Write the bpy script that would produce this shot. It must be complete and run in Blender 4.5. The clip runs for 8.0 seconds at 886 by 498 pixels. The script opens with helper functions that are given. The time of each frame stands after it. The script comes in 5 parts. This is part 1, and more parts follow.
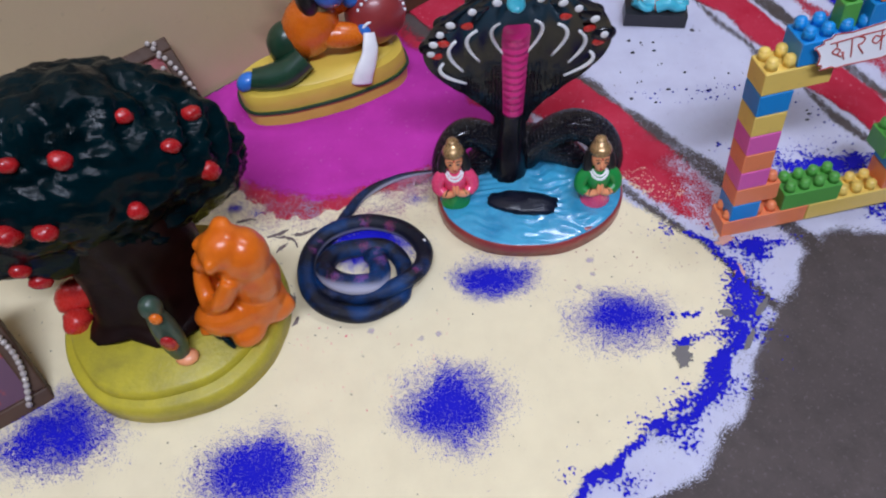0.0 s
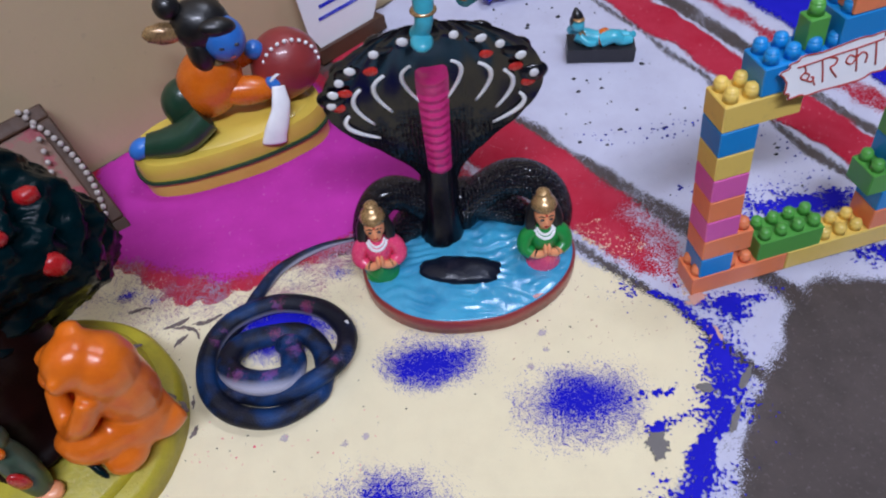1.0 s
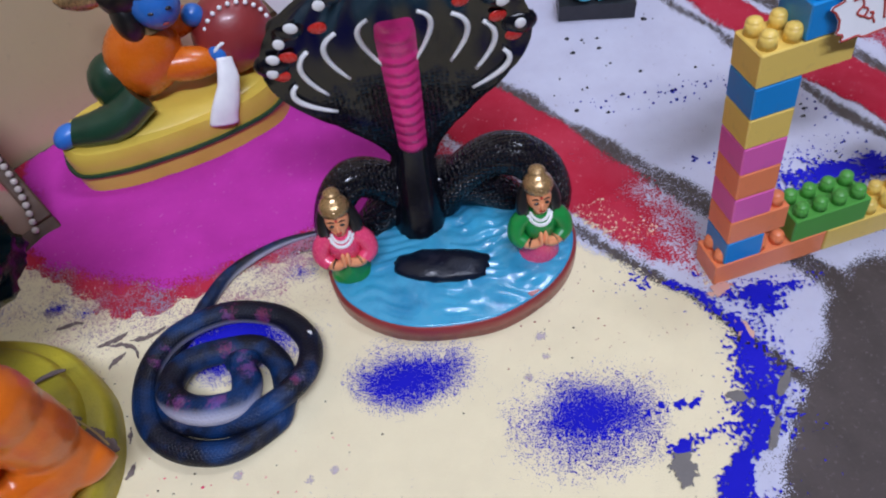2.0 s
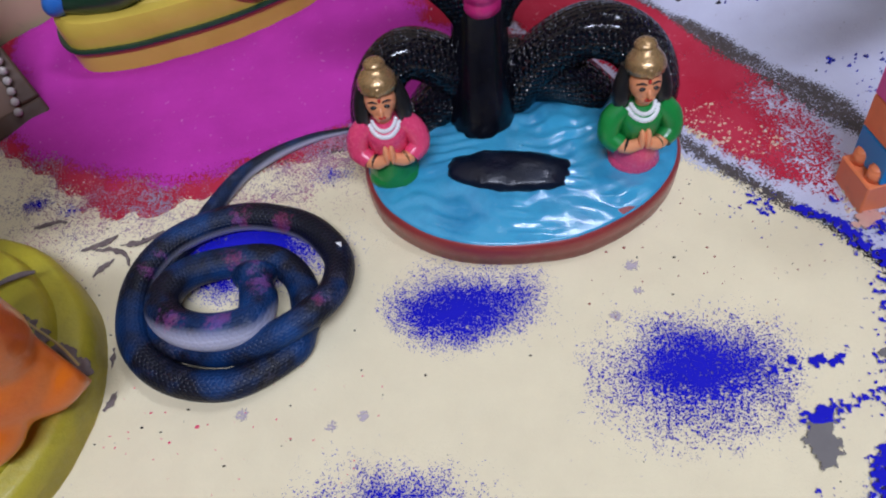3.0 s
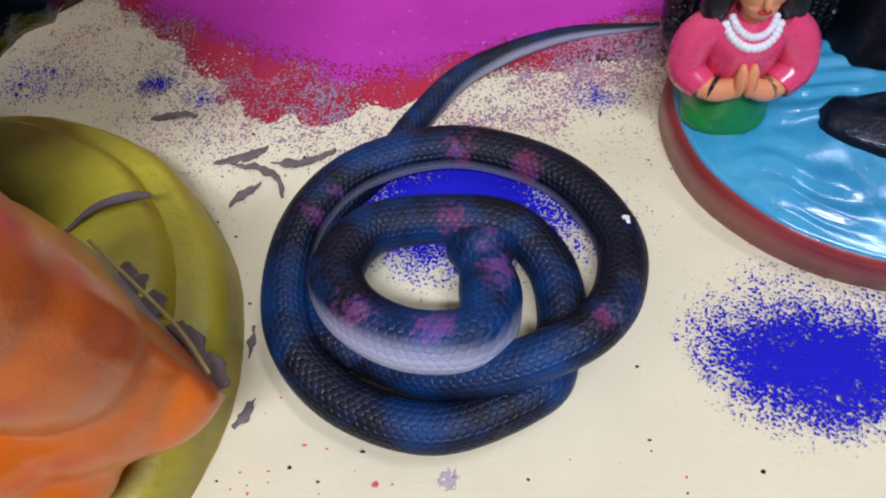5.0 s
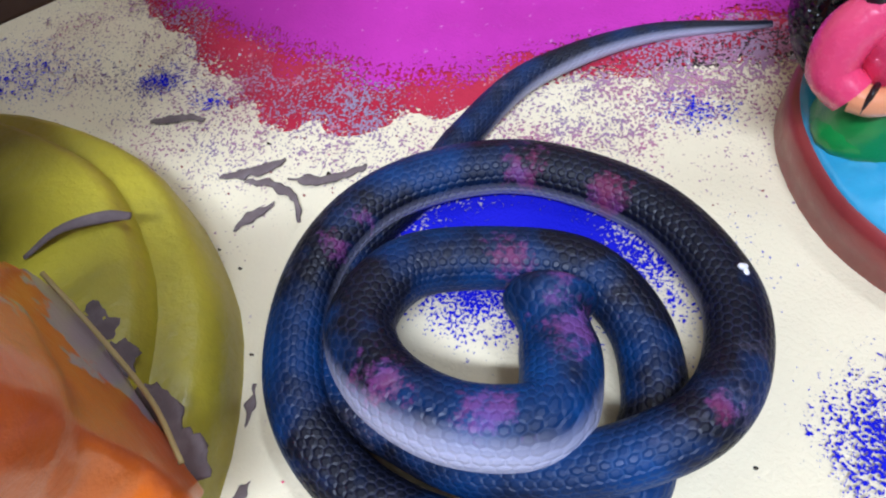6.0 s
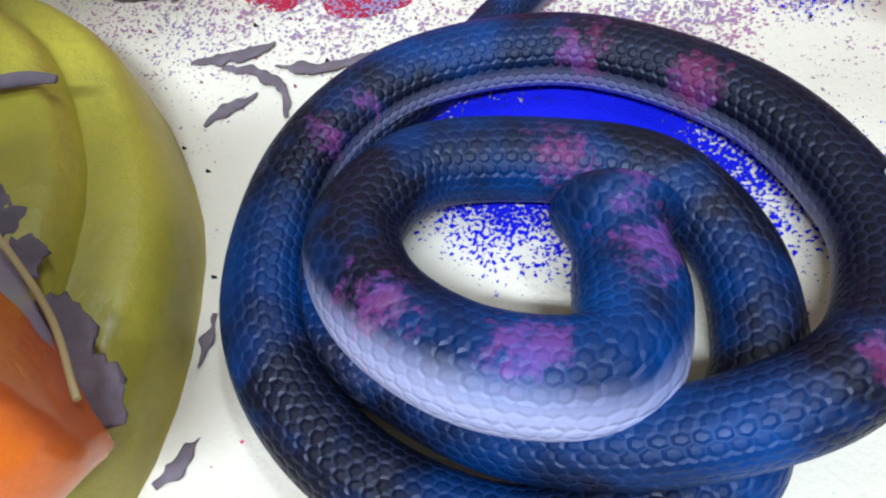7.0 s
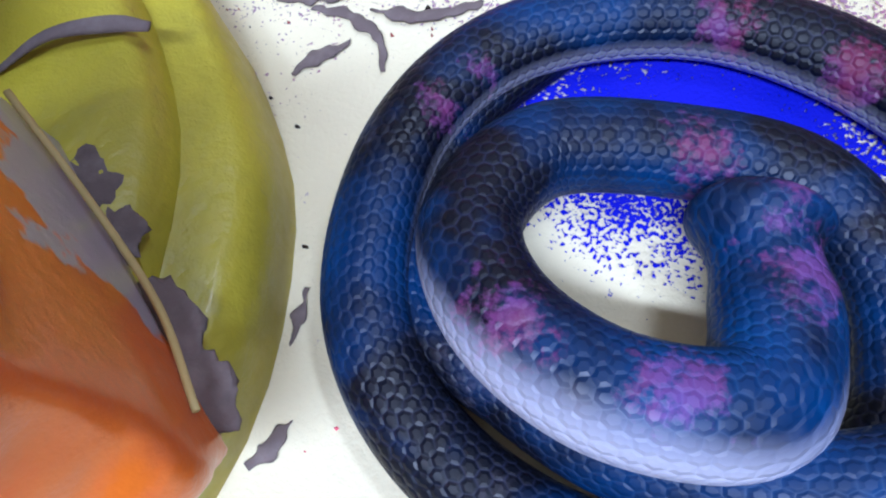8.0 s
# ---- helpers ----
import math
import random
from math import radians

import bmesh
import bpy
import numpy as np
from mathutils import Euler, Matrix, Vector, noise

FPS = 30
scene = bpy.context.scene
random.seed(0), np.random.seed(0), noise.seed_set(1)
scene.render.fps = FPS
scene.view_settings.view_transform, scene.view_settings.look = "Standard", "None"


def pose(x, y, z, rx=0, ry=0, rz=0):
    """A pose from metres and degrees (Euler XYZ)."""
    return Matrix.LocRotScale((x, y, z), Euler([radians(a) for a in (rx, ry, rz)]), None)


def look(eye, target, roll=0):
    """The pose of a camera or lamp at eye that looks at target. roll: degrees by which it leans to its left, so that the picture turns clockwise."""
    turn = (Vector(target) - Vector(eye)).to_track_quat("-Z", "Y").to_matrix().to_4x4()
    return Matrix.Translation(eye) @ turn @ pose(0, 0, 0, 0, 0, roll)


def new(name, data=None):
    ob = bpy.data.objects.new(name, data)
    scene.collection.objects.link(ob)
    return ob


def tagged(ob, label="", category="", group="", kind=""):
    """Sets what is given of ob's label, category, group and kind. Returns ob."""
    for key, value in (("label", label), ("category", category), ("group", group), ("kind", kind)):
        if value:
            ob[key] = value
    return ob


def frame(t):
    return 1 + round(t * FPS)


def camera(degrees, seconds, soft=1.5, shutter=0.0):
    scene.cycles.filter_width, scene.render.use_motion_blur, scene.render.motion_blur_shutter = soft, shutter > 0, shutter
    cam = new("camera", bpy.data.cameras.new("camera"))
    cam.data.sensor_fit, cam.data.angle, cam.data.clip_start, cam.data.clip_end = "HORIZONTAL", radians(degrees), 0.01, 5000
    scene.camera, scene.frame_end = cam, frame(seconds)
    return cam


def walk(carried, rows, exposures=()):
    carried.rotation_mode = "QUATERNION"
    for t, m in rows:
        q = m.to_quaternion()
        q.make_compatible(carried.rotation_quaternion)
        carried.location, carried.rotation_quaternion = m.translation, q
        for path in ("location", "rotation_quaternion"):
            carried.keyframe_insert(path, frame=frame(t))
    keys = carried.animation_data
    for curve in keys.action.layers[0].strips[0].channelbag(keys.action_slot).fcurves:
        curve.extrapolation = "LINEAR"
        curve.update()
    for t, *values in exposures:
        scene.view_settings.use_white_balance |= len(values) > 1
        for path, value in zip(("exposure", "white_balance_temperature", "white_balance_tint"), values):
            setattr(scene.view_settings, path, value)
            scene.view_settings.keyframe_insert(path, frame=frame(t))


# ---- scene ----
cam = camera(65.3, 8.0, soft=2.1)
PATH = [
    (0, (0.017, 0.105, 0.442), (0.006, 1.234, -1.209), -5.3),
    (0.5, (0.037, 0.127, 0.41), (0.036, 1.288, -1.218), -6.4),
    (1, (0.055, 0.162, 0.389), (0.116, 1.391, -1.187), -6.2),
    (1.2, (0.062, 0.176, 0.381), (0.121, 1.422, -1.182), -6.9),
    (2.3, (0.068, 0.212, 0.312), (0.128, 1.38, -1.31), -8.5),
    (2.5, (0.067, 0.214, 0.292), (0.091, 1.392, -1.325), -8.7),
    (3, (0.05, 0.236, 0.259), (0.015, 1.337, -1.41), -9.1),
    (3.5, (0.032, 0.258, 0.237), (-0.086, 1.303, -1.463), -10.7),
    (4, (0.012, 0.276, 0.21), (-0.128, 1.305, -1.498), -9.1),
    (4.5, (-0.006, 0.303, 0.197), (-0.246, 1.236, -1.556), -13.1),
    (5, (-0.022, 0.316, 0.177), (-0.292, 1.196, -1.598), -13.8),
    (5.2, (-0.025, 0.322, 0.172), (-0.316, 1.174, -1.614), -15.2),
    (6.3, (-0.038, 0.341, 0.128), (-0.411, 1.267, -1.605), -15.1),
    (6.5, (-0.041, 0.341, 0.117), (-0.407, 1.216, -1.644), -15.3),
    (7, (-0.04, 0.343, 0.104), (-0.444, 1.22, -1.647), -15.9),
    (7.5, (-0.047, 0.351, 0.098), (-0.456, 1.149, -1.69), -15.5),
    (8, (-0.057, 0.354, 0.104), (-0.474, 0.98, -1.75), -19.9),
]
EXPOSURES = [(0, -0.30, 6200, 17), (2.5, -0.33, 6150, 17), (3.5, -0.50, 6150, 17), (5, -0.17, 6200, 17), (6.5, 0.36, 5500, 14), (8, 0.42, 5300, 14)]
walk(cam, [(t, look(eye, target, roll)) for t, eye, target, roll in PATH], EXPOSURES)

# ---- light ----
world = bpy.data.worlds.new("world")
scene.world = world
world.use_nodes = True
world.node_tree.nodes["Background"].inputs[0].default_value = (0.75, 0.8, 1.0, 1)
world.node_tree.nodes["Background"].inputs[1].default_value = 0.015


def area_lamp(name, eye, target, sx, sy, power, colour):
    d = bpy.data.lights.new(name, "AREA")
    d.shape, d.size, d.size_y, d.energy, d.color = "RECTANGLE", sx, sy, power, colour
    ob = new(name, d)
    ob.matrix_world = look(eye, target)
    return ob


# the room's two tube lamps: one overhead, one high on the wall behind the display
area_lamp("tube_light_near", (0.10, -0.60, 1.95), (0.05, 0.45, 0), 1.2, 0.12, 50, (0.80, 0.87, 1.0))
area_lamp("tube_light_far", (0.60, 0.98, 2.0), (0.05, 0.45, 0), 1.2, 0.12, 22, (0.80, 0.87, 1.0))


# ---- materials ----
def nodes_of(name):
    m = bpy.data.materials.new(name)
    m.use_nodes = True
    return m, m.node_tree.nodes, m.node_tree.links, m.node_tree.nodes["Principled BSDF"]


def rgba(c):
    return (c[0], c[1], c[2], 1)


def noise_node(n, l, scale, detail=4, rough=0.6, coord="Object"):
    tc = n.new("ShaderNodeTexCoord")
    t = n.new("ShaderNodeTexNoise")
    t.inputs["Scale"].default_value, t.inputs["Detail"].default_value, t.inputs["Roughness"].default_value = scale, detail, rough
    l.new(tc.outputs[coord], t.inputs["Vector"])
    return t


def ramp(n, l, src, a, b, ca=(0, 0, 0), cb=(1, 1, 1)):
    r = n.new("ShaderNodeValToRGB")
    r.color_ramp.elements[0].position, r.color_ramp.elements[1].position = a, b
    r.color_ramp.elements[0].color, r.color_ramp.elements[1].color = rgba(ca), rgba(cb)
    l.new(src, r.inputs[0])
    return r.outputs[0]


def mix(n, l, fac, a, b):
    x = n.new("ShaderNodeMix")
    x.data_type = "RGBA"
    if hasattr(fac, "is_linked"):
        l.new(fac, x.inputs[0])
    else:
        x.inputs[0].default_value = fac
    for v, i in ((a, 6), (b, 7)):
        if hasattr(v, "is_linked"):
            l.new(v, x.inputs[i])
        else:
            x.inputs[i].default_value = rgba(v)
    return x.outputs[2]


def math_node(n, l, op, a, b):
    x = n.new("ShaderNodeMath")
    x.operation = op
    for v, i in ((a, 0), (b, 1)):
        if hasattr(v, "is_linked"):
            l.new(v, x.inputs[i])
        else:
            x.inputs[i].default_value = v
    return x.outputs[0]


def bump(n, l, bsdf, height, strength, dist):
    b = n.new("ShaderNodeBump")
    b.inputs["Strength"].default_value, b.inputs["Distance"].default_value = strength, dist
    l.new(height, b.inputs["Height"])
    l.new(b.outputs[0], bsdf.inputs["Normal"])


def paint(name, colour, rough=0.28, other=None, scale=60, amount=(0.45, 0.75), coat=0.3, metal=0.0, relief=0.25, gloss=0.5):
    """Brushed craft paint: two tones, a fine relief and an uneven gloss."""
    m, n, l, b = nodes_of(name)
    other = other or [c * 0.6 for c in colour]
    big = noise_node(n, l, scale, 5)
    fine = noise_node(n, l, scale * 9, 3)
    f = ramp(n, l, big.outputs[0], *amount)
    l.new(mix(n, l, f, colour, other), b.inputs["Base Color"])
    r = n.new("ShaderNodeMapRange")
    r.inputs["To Min"].default_value, r.inputs["To Max"].default_value = rough * 0.7, rough * 1.5
    l.new(fine.outputs[0], r.inputs[0])
    l.new(r.outputs[0], b.inputs["Roughness"])
    b.inputs["Metallic"].default_value = metal
    b.inputs["Specular IOR Level"].default_value = gloss
    b.inputs["Coat Weight"].default_value, b.inputs["Coat Roughness"].default_value = coat, 0.12
    bump(n, l, b, fine.outputs[0], relief, 0.0008)
    return m


def powder(name, colour, other, specks, grain=1100, spread=1.7, speck_amount=(0.66, 0.70)):
    """Loose coloured powder: thins out grain by grain where its density falls."""
    m, n, l, b = nodes_of(name)
    at = n.new("ShaderNodeAttribute")
    at.attribute_name = "cover"
    g = noise_node(n, l, grain, 2, 0.5)
    g2 = noise_node(n, l, grain * 0.22, 3, 0.6)
    both = math_node(n, l, "ADD", math_node(n, l, "MULTIPLY", g.outputs[0], 0.76), math_node(n, l, "MULTIPLY", g2.outputs[0], 0.24))
    shift = math_node(n, l, "MULTIPLY", math_node(n, l, "SUBTRACT", both, 0.5), spread)
    v = math_node(n, l, "ADD", at.outputs["Fac"], shift)
    mr = n.new("ShaderNodeMapRange")
    mr.inputs["From Min"].default_value, mr.inputs["From Max"].default_value = 0.46, 0.54
    l.new(v, mr.inputs[0])
    l.new(mr.outputs[0], b.inputs["Alpha"])
    tone = noise_node(n, l, 28, 5, 0.65)
    c = mix(n, l, ramp(n, l, tone.outputs[0], 0.35, 0.7), colour, other)
    sp = noise_node(n, l, 260, 4, 0.7)
    c = mix(n, l, ramp(n, l, sp.outputs[0], *speck_amount), c, specks)
    l.new(c, b.inputs["Base Color"])
    b.inputs["Roughness"].default_value = 0.95
    b.inputs["Specular IOR Level"].default_value = 0.15
    bump(n, l, b, both, 0.5, 0.0008)
    return m


M_CREAM = powder("cream_powder", (0.82, 0.73, 0.49), (0.76, 0.67, 0.45), (0.55, 0.45, 0.42), speck_amount=(0.70, 0.74))
M_WHITE = powder("white_powder", (0.56, 0.57, 0.70), (0.50, 0.50, 0.63), (0.36, 0.34, 0.42), spread=1.5)
M_PINK = powder("magenta_powder", (0.52, 0.040, 0.37), (0.44, 0.032, 0.31), (0.62, 0.20, 0.50), speck_amount=(0.64, 0.72))
M_RED = powder("red_powder", (0.42, 0.016, 0.040), (0.50, 0.04, 0.075), (0.60, 0.25, 0.28), speck_amount=(0.64, 0.70), grain=900, spread=1.9)
M_BLUE_CLUMP = powder("blue_powder_clumps", (0.012, 0.012, 0.46), (0.02, 0.016, 0.52), (0.04, 0.03, 0.55), grain=430, spread=2.3)
M_BLUE = powder("blue_powder", (0.012, 0.012, 0.46), (0.02, 0.016, 0.52), (0.04, 0.03, 0.55), grain=1350, spread=2.3)
M_MAUVE = powder("mauve_dust", (0.30, 0.24, 0.33), (0.50, 0.16, 0.24), (0.5, 0.05, 0.2), grain=1300, spread=2.0)


def floor_material():
    m, n, l, b = nodes_of("bare_stone_floor")
    a = noise_node(n, l, 9, 6, 0.65)
    f = noise_node(n, l, 300, 4, 0.7)
    c = mix(n, l, ramp(n, l, a.outputs[0], 0.35, 0.7), (0.055, 0.041, 0.038), (0.088, 0.068, 0.063))
    mid = noise_node(n, l, 45, 6, 0.7)
    c = mix(n, l, ramp(n, l, mid.outputs[0], 0.45, 0.75), c, (0.045, 0.034, 0.030))
    c = mix(n, l, ramp(n, l, f.outputs[0], 0.58, 0.75), c, (0.14, 0.12, 0.12))
    l.new(c, b.inputs["Base Color"])
    b.inputs["Roughness"].default_value = 0.7
    bump(n, l, b, f.outputs[0], 0.25, 0.001)
    return m


def wall_material():
    m, n, l, b = nodes_of("beige_wall_paint")
    a = noise_node(n, l, 3.5, 6, 0.6)
    f = noise_node(n, l, 120, 5, 0.7)
    c = mix(n, l, ramp(n, l, a.outputs[0], 0.35, 0.7), (0.62, 0.48, 0.29), (0.54, 0.41, 0.25))
    c = mix(n, l, ramp(n, l, f.outputs[0], 0.6, 0.8), c, (0.46, 0.35, 0.23))
    l.new(c, b.inputs["Base Color"])
    b.inputs["Roughness"].default_value = 0.6
    bump(n, l, b, f.outputs[0], 0.2, 0.002)
    return m


M_FLOOR, M_WALL = floor_material(), wall_material()
M_PLASTER = paint("white_plaster", (0.20, 0.20, 0.20), 0.8, scale=3, coat=0)
M_BLACK = paint("black_gloss_paint", (0.003, 0.003, 0.006), 0.22, (0.006, 0.007, 0.014), coat=0.3, gloss=0.35)
M_SERPENT_ROCK = paint("navy_black_paint", (0.003, 0.005, 0.014), 0.3, (0.004, 0.010, 0.028), scale=60, coat=0.15, relief=0.5, gloss=0.3)
M_WATER = paint("turquoise_gloss_paint", (0.05, 0.36, 0.58), 0.2, (0.02, 0.22, 0.42), scale=45, coat=0.6)
M_MAROON = paint("brick_red_paint", (0.30, 0.035, 0.035), 0.35, (0.22, 0.03, 0.03), scale=30)
M_HOTPINK = paint("hot_pink_paint", (0.86, 0.075, 0.19), 0.24, (0.78, 0.055, 0.15), coat=0.5)
M_ROSE = paint("rose_pink_paint", (0.72, 0.03, 0.22), 0.28, (0.55, 0.02, 0.16))
M_GREEN = paint("green_paint", (0.01, 0.27, 0.05), 0.3)
M_SKIN = paint("peach_paint", (0.88, 0.36, 0.17), 0.3, (0.82, 0.30, 0.13))
M_GOLD = paint("gold_paint", (0.42, 0.26, 0.11), 0.25, (0.24, 0.14, 0.07), metal=0.5, coat=0.5)
M_HAIR = paint("black_paint", (0.008, 0.008, 0.009), 0.35)
M_PEARL = paint("white_dab_paint", (0.88, 0.88, 0.88), 0.35, (0.78, 0.78, 0.80))
M_BEAD = paint("pearl_bead", (0.50, 0.45, 0.42), 0.2, (0.36, 0.30, 0.27), coat=0.5)
M_REDP = paint("red_paint", (0.60, 0.03, 0.02), 0.25, (0.45, 0.02, 0.02))
M_SMEAR = paint("mauve_smear", (0.150, 0.112, 0.105), 0.9, (0.22, 0.175, 0.165), scale=200, coat=0)
M_FRUIT = paint("cherry_red_paint", (0.42, 0.012, 0.014), 0.25, (0.28, 0.008, 0.01))
M_YELLOW = paint("yellow_paint", (0.50, 0.42, 0.025), 0.45, (0.34, 0.29, 0.03), scale=38, amount=(0.42, 0.72), coat=0.08, relief=0.6)
M_THREAD = paint("straw_thread", (0.50, 0.38, 0.14), 0.6, (0.40, 0.30, 0.10), coat=0)
M_KYELLOW = paint("buttercup_paint", (0.72, 0.52, 0.08), 0.35, (0.62, 0.42, 0.05), scale=25)
M_KGREEN = paint("dark_green_paint", (0.012, 0.05, 0.025), 0.3)
M_ORANGE = paint("orange_paint", (0.74, 0.16, 0.008), 0.25, (0.62, 0.11, 0.006), scale=40)
M_TREE = paint("bottle_green_paint", (0.0003, 0.0085, 0.0115), 0.16, (0.0001, 0.002, 0.003), scale=45, coat=0.0, gloss=0.10, relief=0.5)
M_BARK = paint("dark_brown_paint", (0.009, 0.002, 0.002), 0.4, (0.004, 0.001, 0.001), coat=0.0, gloss=0.2)
M_PARROT = paint("grey_green_paint", (0.040, 0.075, 0.050), 0.35)
M_KBLUE = paint("sky_blue_paint", (0.03, 0.18, 0.60), 0.3, (0.025, 0.14, 0.5))
M_TURQ = paint("turquoise_paint", (0.06, 0.48, 0.62), 0.3)
M_WOODF = paint("brown_wood_varnish", (0.075, 0.034, 0.016), 0.55, (0.045, 0.02, 0.01), scale=30, coat=0.0)
M_PRINT = paint("faded_print", (0.20, 0.10, 0.06), 0.5, (0.30, 0.04, 0.05), scale=60, amount=(0.5, 0.56), coat=0.0)
M_PRINT2 = paint("dark_print", (0.13, 0.06, 0.10), 0.4, (0.42, 0.06, 0.04), scale=55, amount=(0.5, 0.56))
M_SLATE = paint("black_slate", (0.02, 0.02, 0.025), 0.5)
M_PAPER = paint("white_card", (0.78, 0.78, 0.80), 0.7, (0.72, 0.72, 0.75), scale=12, coat=0)
M_INK = paint("red_ink", (0.42, 0.05, 0.04), 0.6, coat=0)
M_FOIL = paint("blue_foil", (0.01, 0.02, 0.6), 0.12, (0.3, 0.35, 0.9), scale=90, metal=0.8)
M_BARE = paint("bare_plaster_grey", (0.36, 0.33, 0.40), 0.6, (0.62, 0.16, 0.03), scale=35, amount=(0.55, 0.72), coat=0.1)


def plastic(name, colour):
    m, n, l, b = nodes_of(name)
    f = noise_node(n, l, 140, 4, 0.7)
    l.new(mix(n, l, ramp(n, l, f.outputs[0], 0.55, 0.8), colour, [c * 0.8 + 0.03 for c in colour]), b.inputs["Base Color"])
    b.inputs["Roughness"].default_value = 0.33
    b.inputs["Subsurface Weight"].default_value = 0.0
    bump(n, l, b, f.outputs[0], 0.06, 0.0005)
    return m


P_ORANGE, P_YELLOW = plastic("orange_plastic", (0.88, 0.25, 0.10)), plastic("yellow_plastic", (0.82, 0.58, 0.13))
P_BLUE, P_PINK = plastic("blue_plastic", (0.008, 0.25, 0.64)), plastic("pink_plastic", (0.76, 0.13, 0.44))
P_GREEN = plastic("green_plastic", (0.09, 0.36, 0.06))


# ---- mesh helpers ----
def part(name, bm, material, parent=None, label="", smooth=True):
    me = bpy.data.meshes.new(name)
    if smooth:
        for f in bm.faces:
            f.smooth = True
        for e in bm.edges:
            if len(e.link_faces) == 2 and e.calc_face_angle(0) > 0.75:
                e.smooth = False
    bm.to_mesh(me)
    bm.free()
    for m in material if isinstance(material, (list, tuple)) else [material]:
        me.materials.append(m)
    ob = new(name, me)
    if parent:
        ob.parent = parent
    if label:
        ob["label"] = label
    return ob


def holder(name, at, label, category, turn=0, group=""):
    ob = new(name)
    ob.empty_display_size = 0.01
    ob.matrix_world = pose(*at, 0, 0, turn)
    bpy.context.view_layer.update()
    return tagged(ob, label, category, group)


def ell(bm, at, radii, slot=0, turn=(0, 0, 0), seg=18, lump=0.0, freq=60):
    r = bmesh.ops.create_uvsphere(bm, u_segments=seg, v_segments=max(8, seg * 2 // 3), radius=1)
    m = pose(*at, *turn) @ Matrix.Diagonal((*radii, 1))
    for v in r["verts"]:
        c = v.co.copy()
        if lump:
            c *= 1 + lump * noise.fractal(m @ c * freq, 0.8, 2.0, 4)
        v.co = m @ c
        for f in v.link_faces:
            f.material_index = slot
    return r["verts"]


def spline(points, steps=8):
    """Catmull-Rom through the points (tuples of any length)."""
    p = [np.array(q, float) for q in points]
    p = [2 * p[0] - p[1]] + p + [2 * p[-1] - p[-2]]
    out = []
    for i in range(1, len(p) - 2):
        for k in range(steps):
            t = k / steps
            a, b, c, d = p[i - 1:i + 3]
            out.append(0.5 * (2 * b + (c - a) * t + (2 * a - 5 * b + 4 * c - d) * t * t + (3 * b - a - 3 * c + d) * t ** 3))
    out.append(p[-2])
    return out


def tube(bm, points, sides=10, slot=0, flat=1.0, steps=8):
    """A rounded tube along points (x, y, z, radius)."""
    pts = spline(points, steps)
    rings = []
    way = Vector(pts[-1][:3] - pts[0][:3])
    ref = Vector((0, 1, 0)) if abs(way.z) > 0.75 * way.length else Vector((0, 0, 1))
    for i, q in enumerate(pts):
        d = Vector(pts[min(i + 1, len(pts) - 1)][:3] - pts[max(i - 1, 0)][:3]).normalized()
        side = d.cross(ref)
        side = side.normalized() if side.length > 1e-4 else Vector((1, 0, 0))
        up = side.cross(d)
        rings.append([bm.verts.new(Vector(q[:3]) + float(q[3]) * (math.cos(a) * side + flat * math.sin(a) * up)) for a in [2 * math.pi * k / sides for k in range(sides)]])
    for a, b in zip(rings, rings[1:]):
        for k in range(sides):
            bm.faces.new((a[k], a[(k + 1) % sides], b[(k + 1) % sides], b[k])).material_index = slot
    for ring in (rings[0][::-1], rings[-1]):
        bm.faces.new(ring).material_index = slot
    return rings


def slab(bm, outline, z0, z1, slot=0, bevel=0.0, rise=None):
    """A block over an outline, its upper edge rounded off."""
    lower = [bm.verts.new((x, y, z0)) for x, y in outline]
    cx, cy = sum(x for x, y in outline) / len(outline), sum(y for x, y in outline) / len(outline)
    rings = [lower]
    for f, z in ((1, z1 - bevel), (1 - 0.0, z1 - bevel * 0.5), (1, z1)) if not bevel else ((1, z1 - bevel), (0.985, z1 - bevel * 0.35), (0.955, z1)):
        rings.append([bm.verts.new((cx + (x - cx) * f, cy + (y - cy) * f, z)) for x, y in outline])
    k = len(outline)
    for a, b in zip(rings, rings[1:]):
        for i in range(k):
            bm.faces.new((a[i], a[(i + 1) % k], b[(i + 1) % k], b[i])).material_index = slot
    bm.faces.new(rings[-1]).material_index = slot
    bm.faces.new(lower[::-1]).material_index = slot
    return rings


def oval(cx, cy, rx, ry, turn=0, count=48, wobble=0.0, power=2.0):
    out = []
    for i in range(count):
        a = 2 * math.pi * i / count
        ca, sa = math.cos(a), math.sin(a)
        x = rx * math.copysign(abs(ca) ** (2 / power), ca)
        y = ry * math.copysign(abs(sa) ** (2 / power), sa)
        w = 1 + wobble * noise.noise((ca * 2.3 + cx * 40, sa * 2.3, 1.7))
        c, s = math.cos(radians(turn)), math.sin(radians(turn))
        out.append((cx + w * (x * c - y * s), cy + w * (x * s + y * c)))
    return out


def box(bm, lo, hi, slot=0):
    v = [bm.verts.new((x, y, z)) for z in (lo[2], hi[2]) for x, y in ((lo[0], lo[1]), (hi[0], lo[1]), (hi[0], hi[1]), (lo[0], hi[1]))]
    for q in ((3, 2, 1, 0), (4, 5, 6, 7), (0, 1, 5, 4), (1, 2, 6, 5), (2, 3, 7, 6), (3, 0, 4, 7)):
        bm.faces.new([v[i] for i in q]).material_index = slot
    return v


def rounded(ob, width, segments=2):
    b = ob.modifiers.new("bevel", "BEVEL")
    b.width, b.segments, b.limit_method = width, segments, "ANGLE"
    return ob


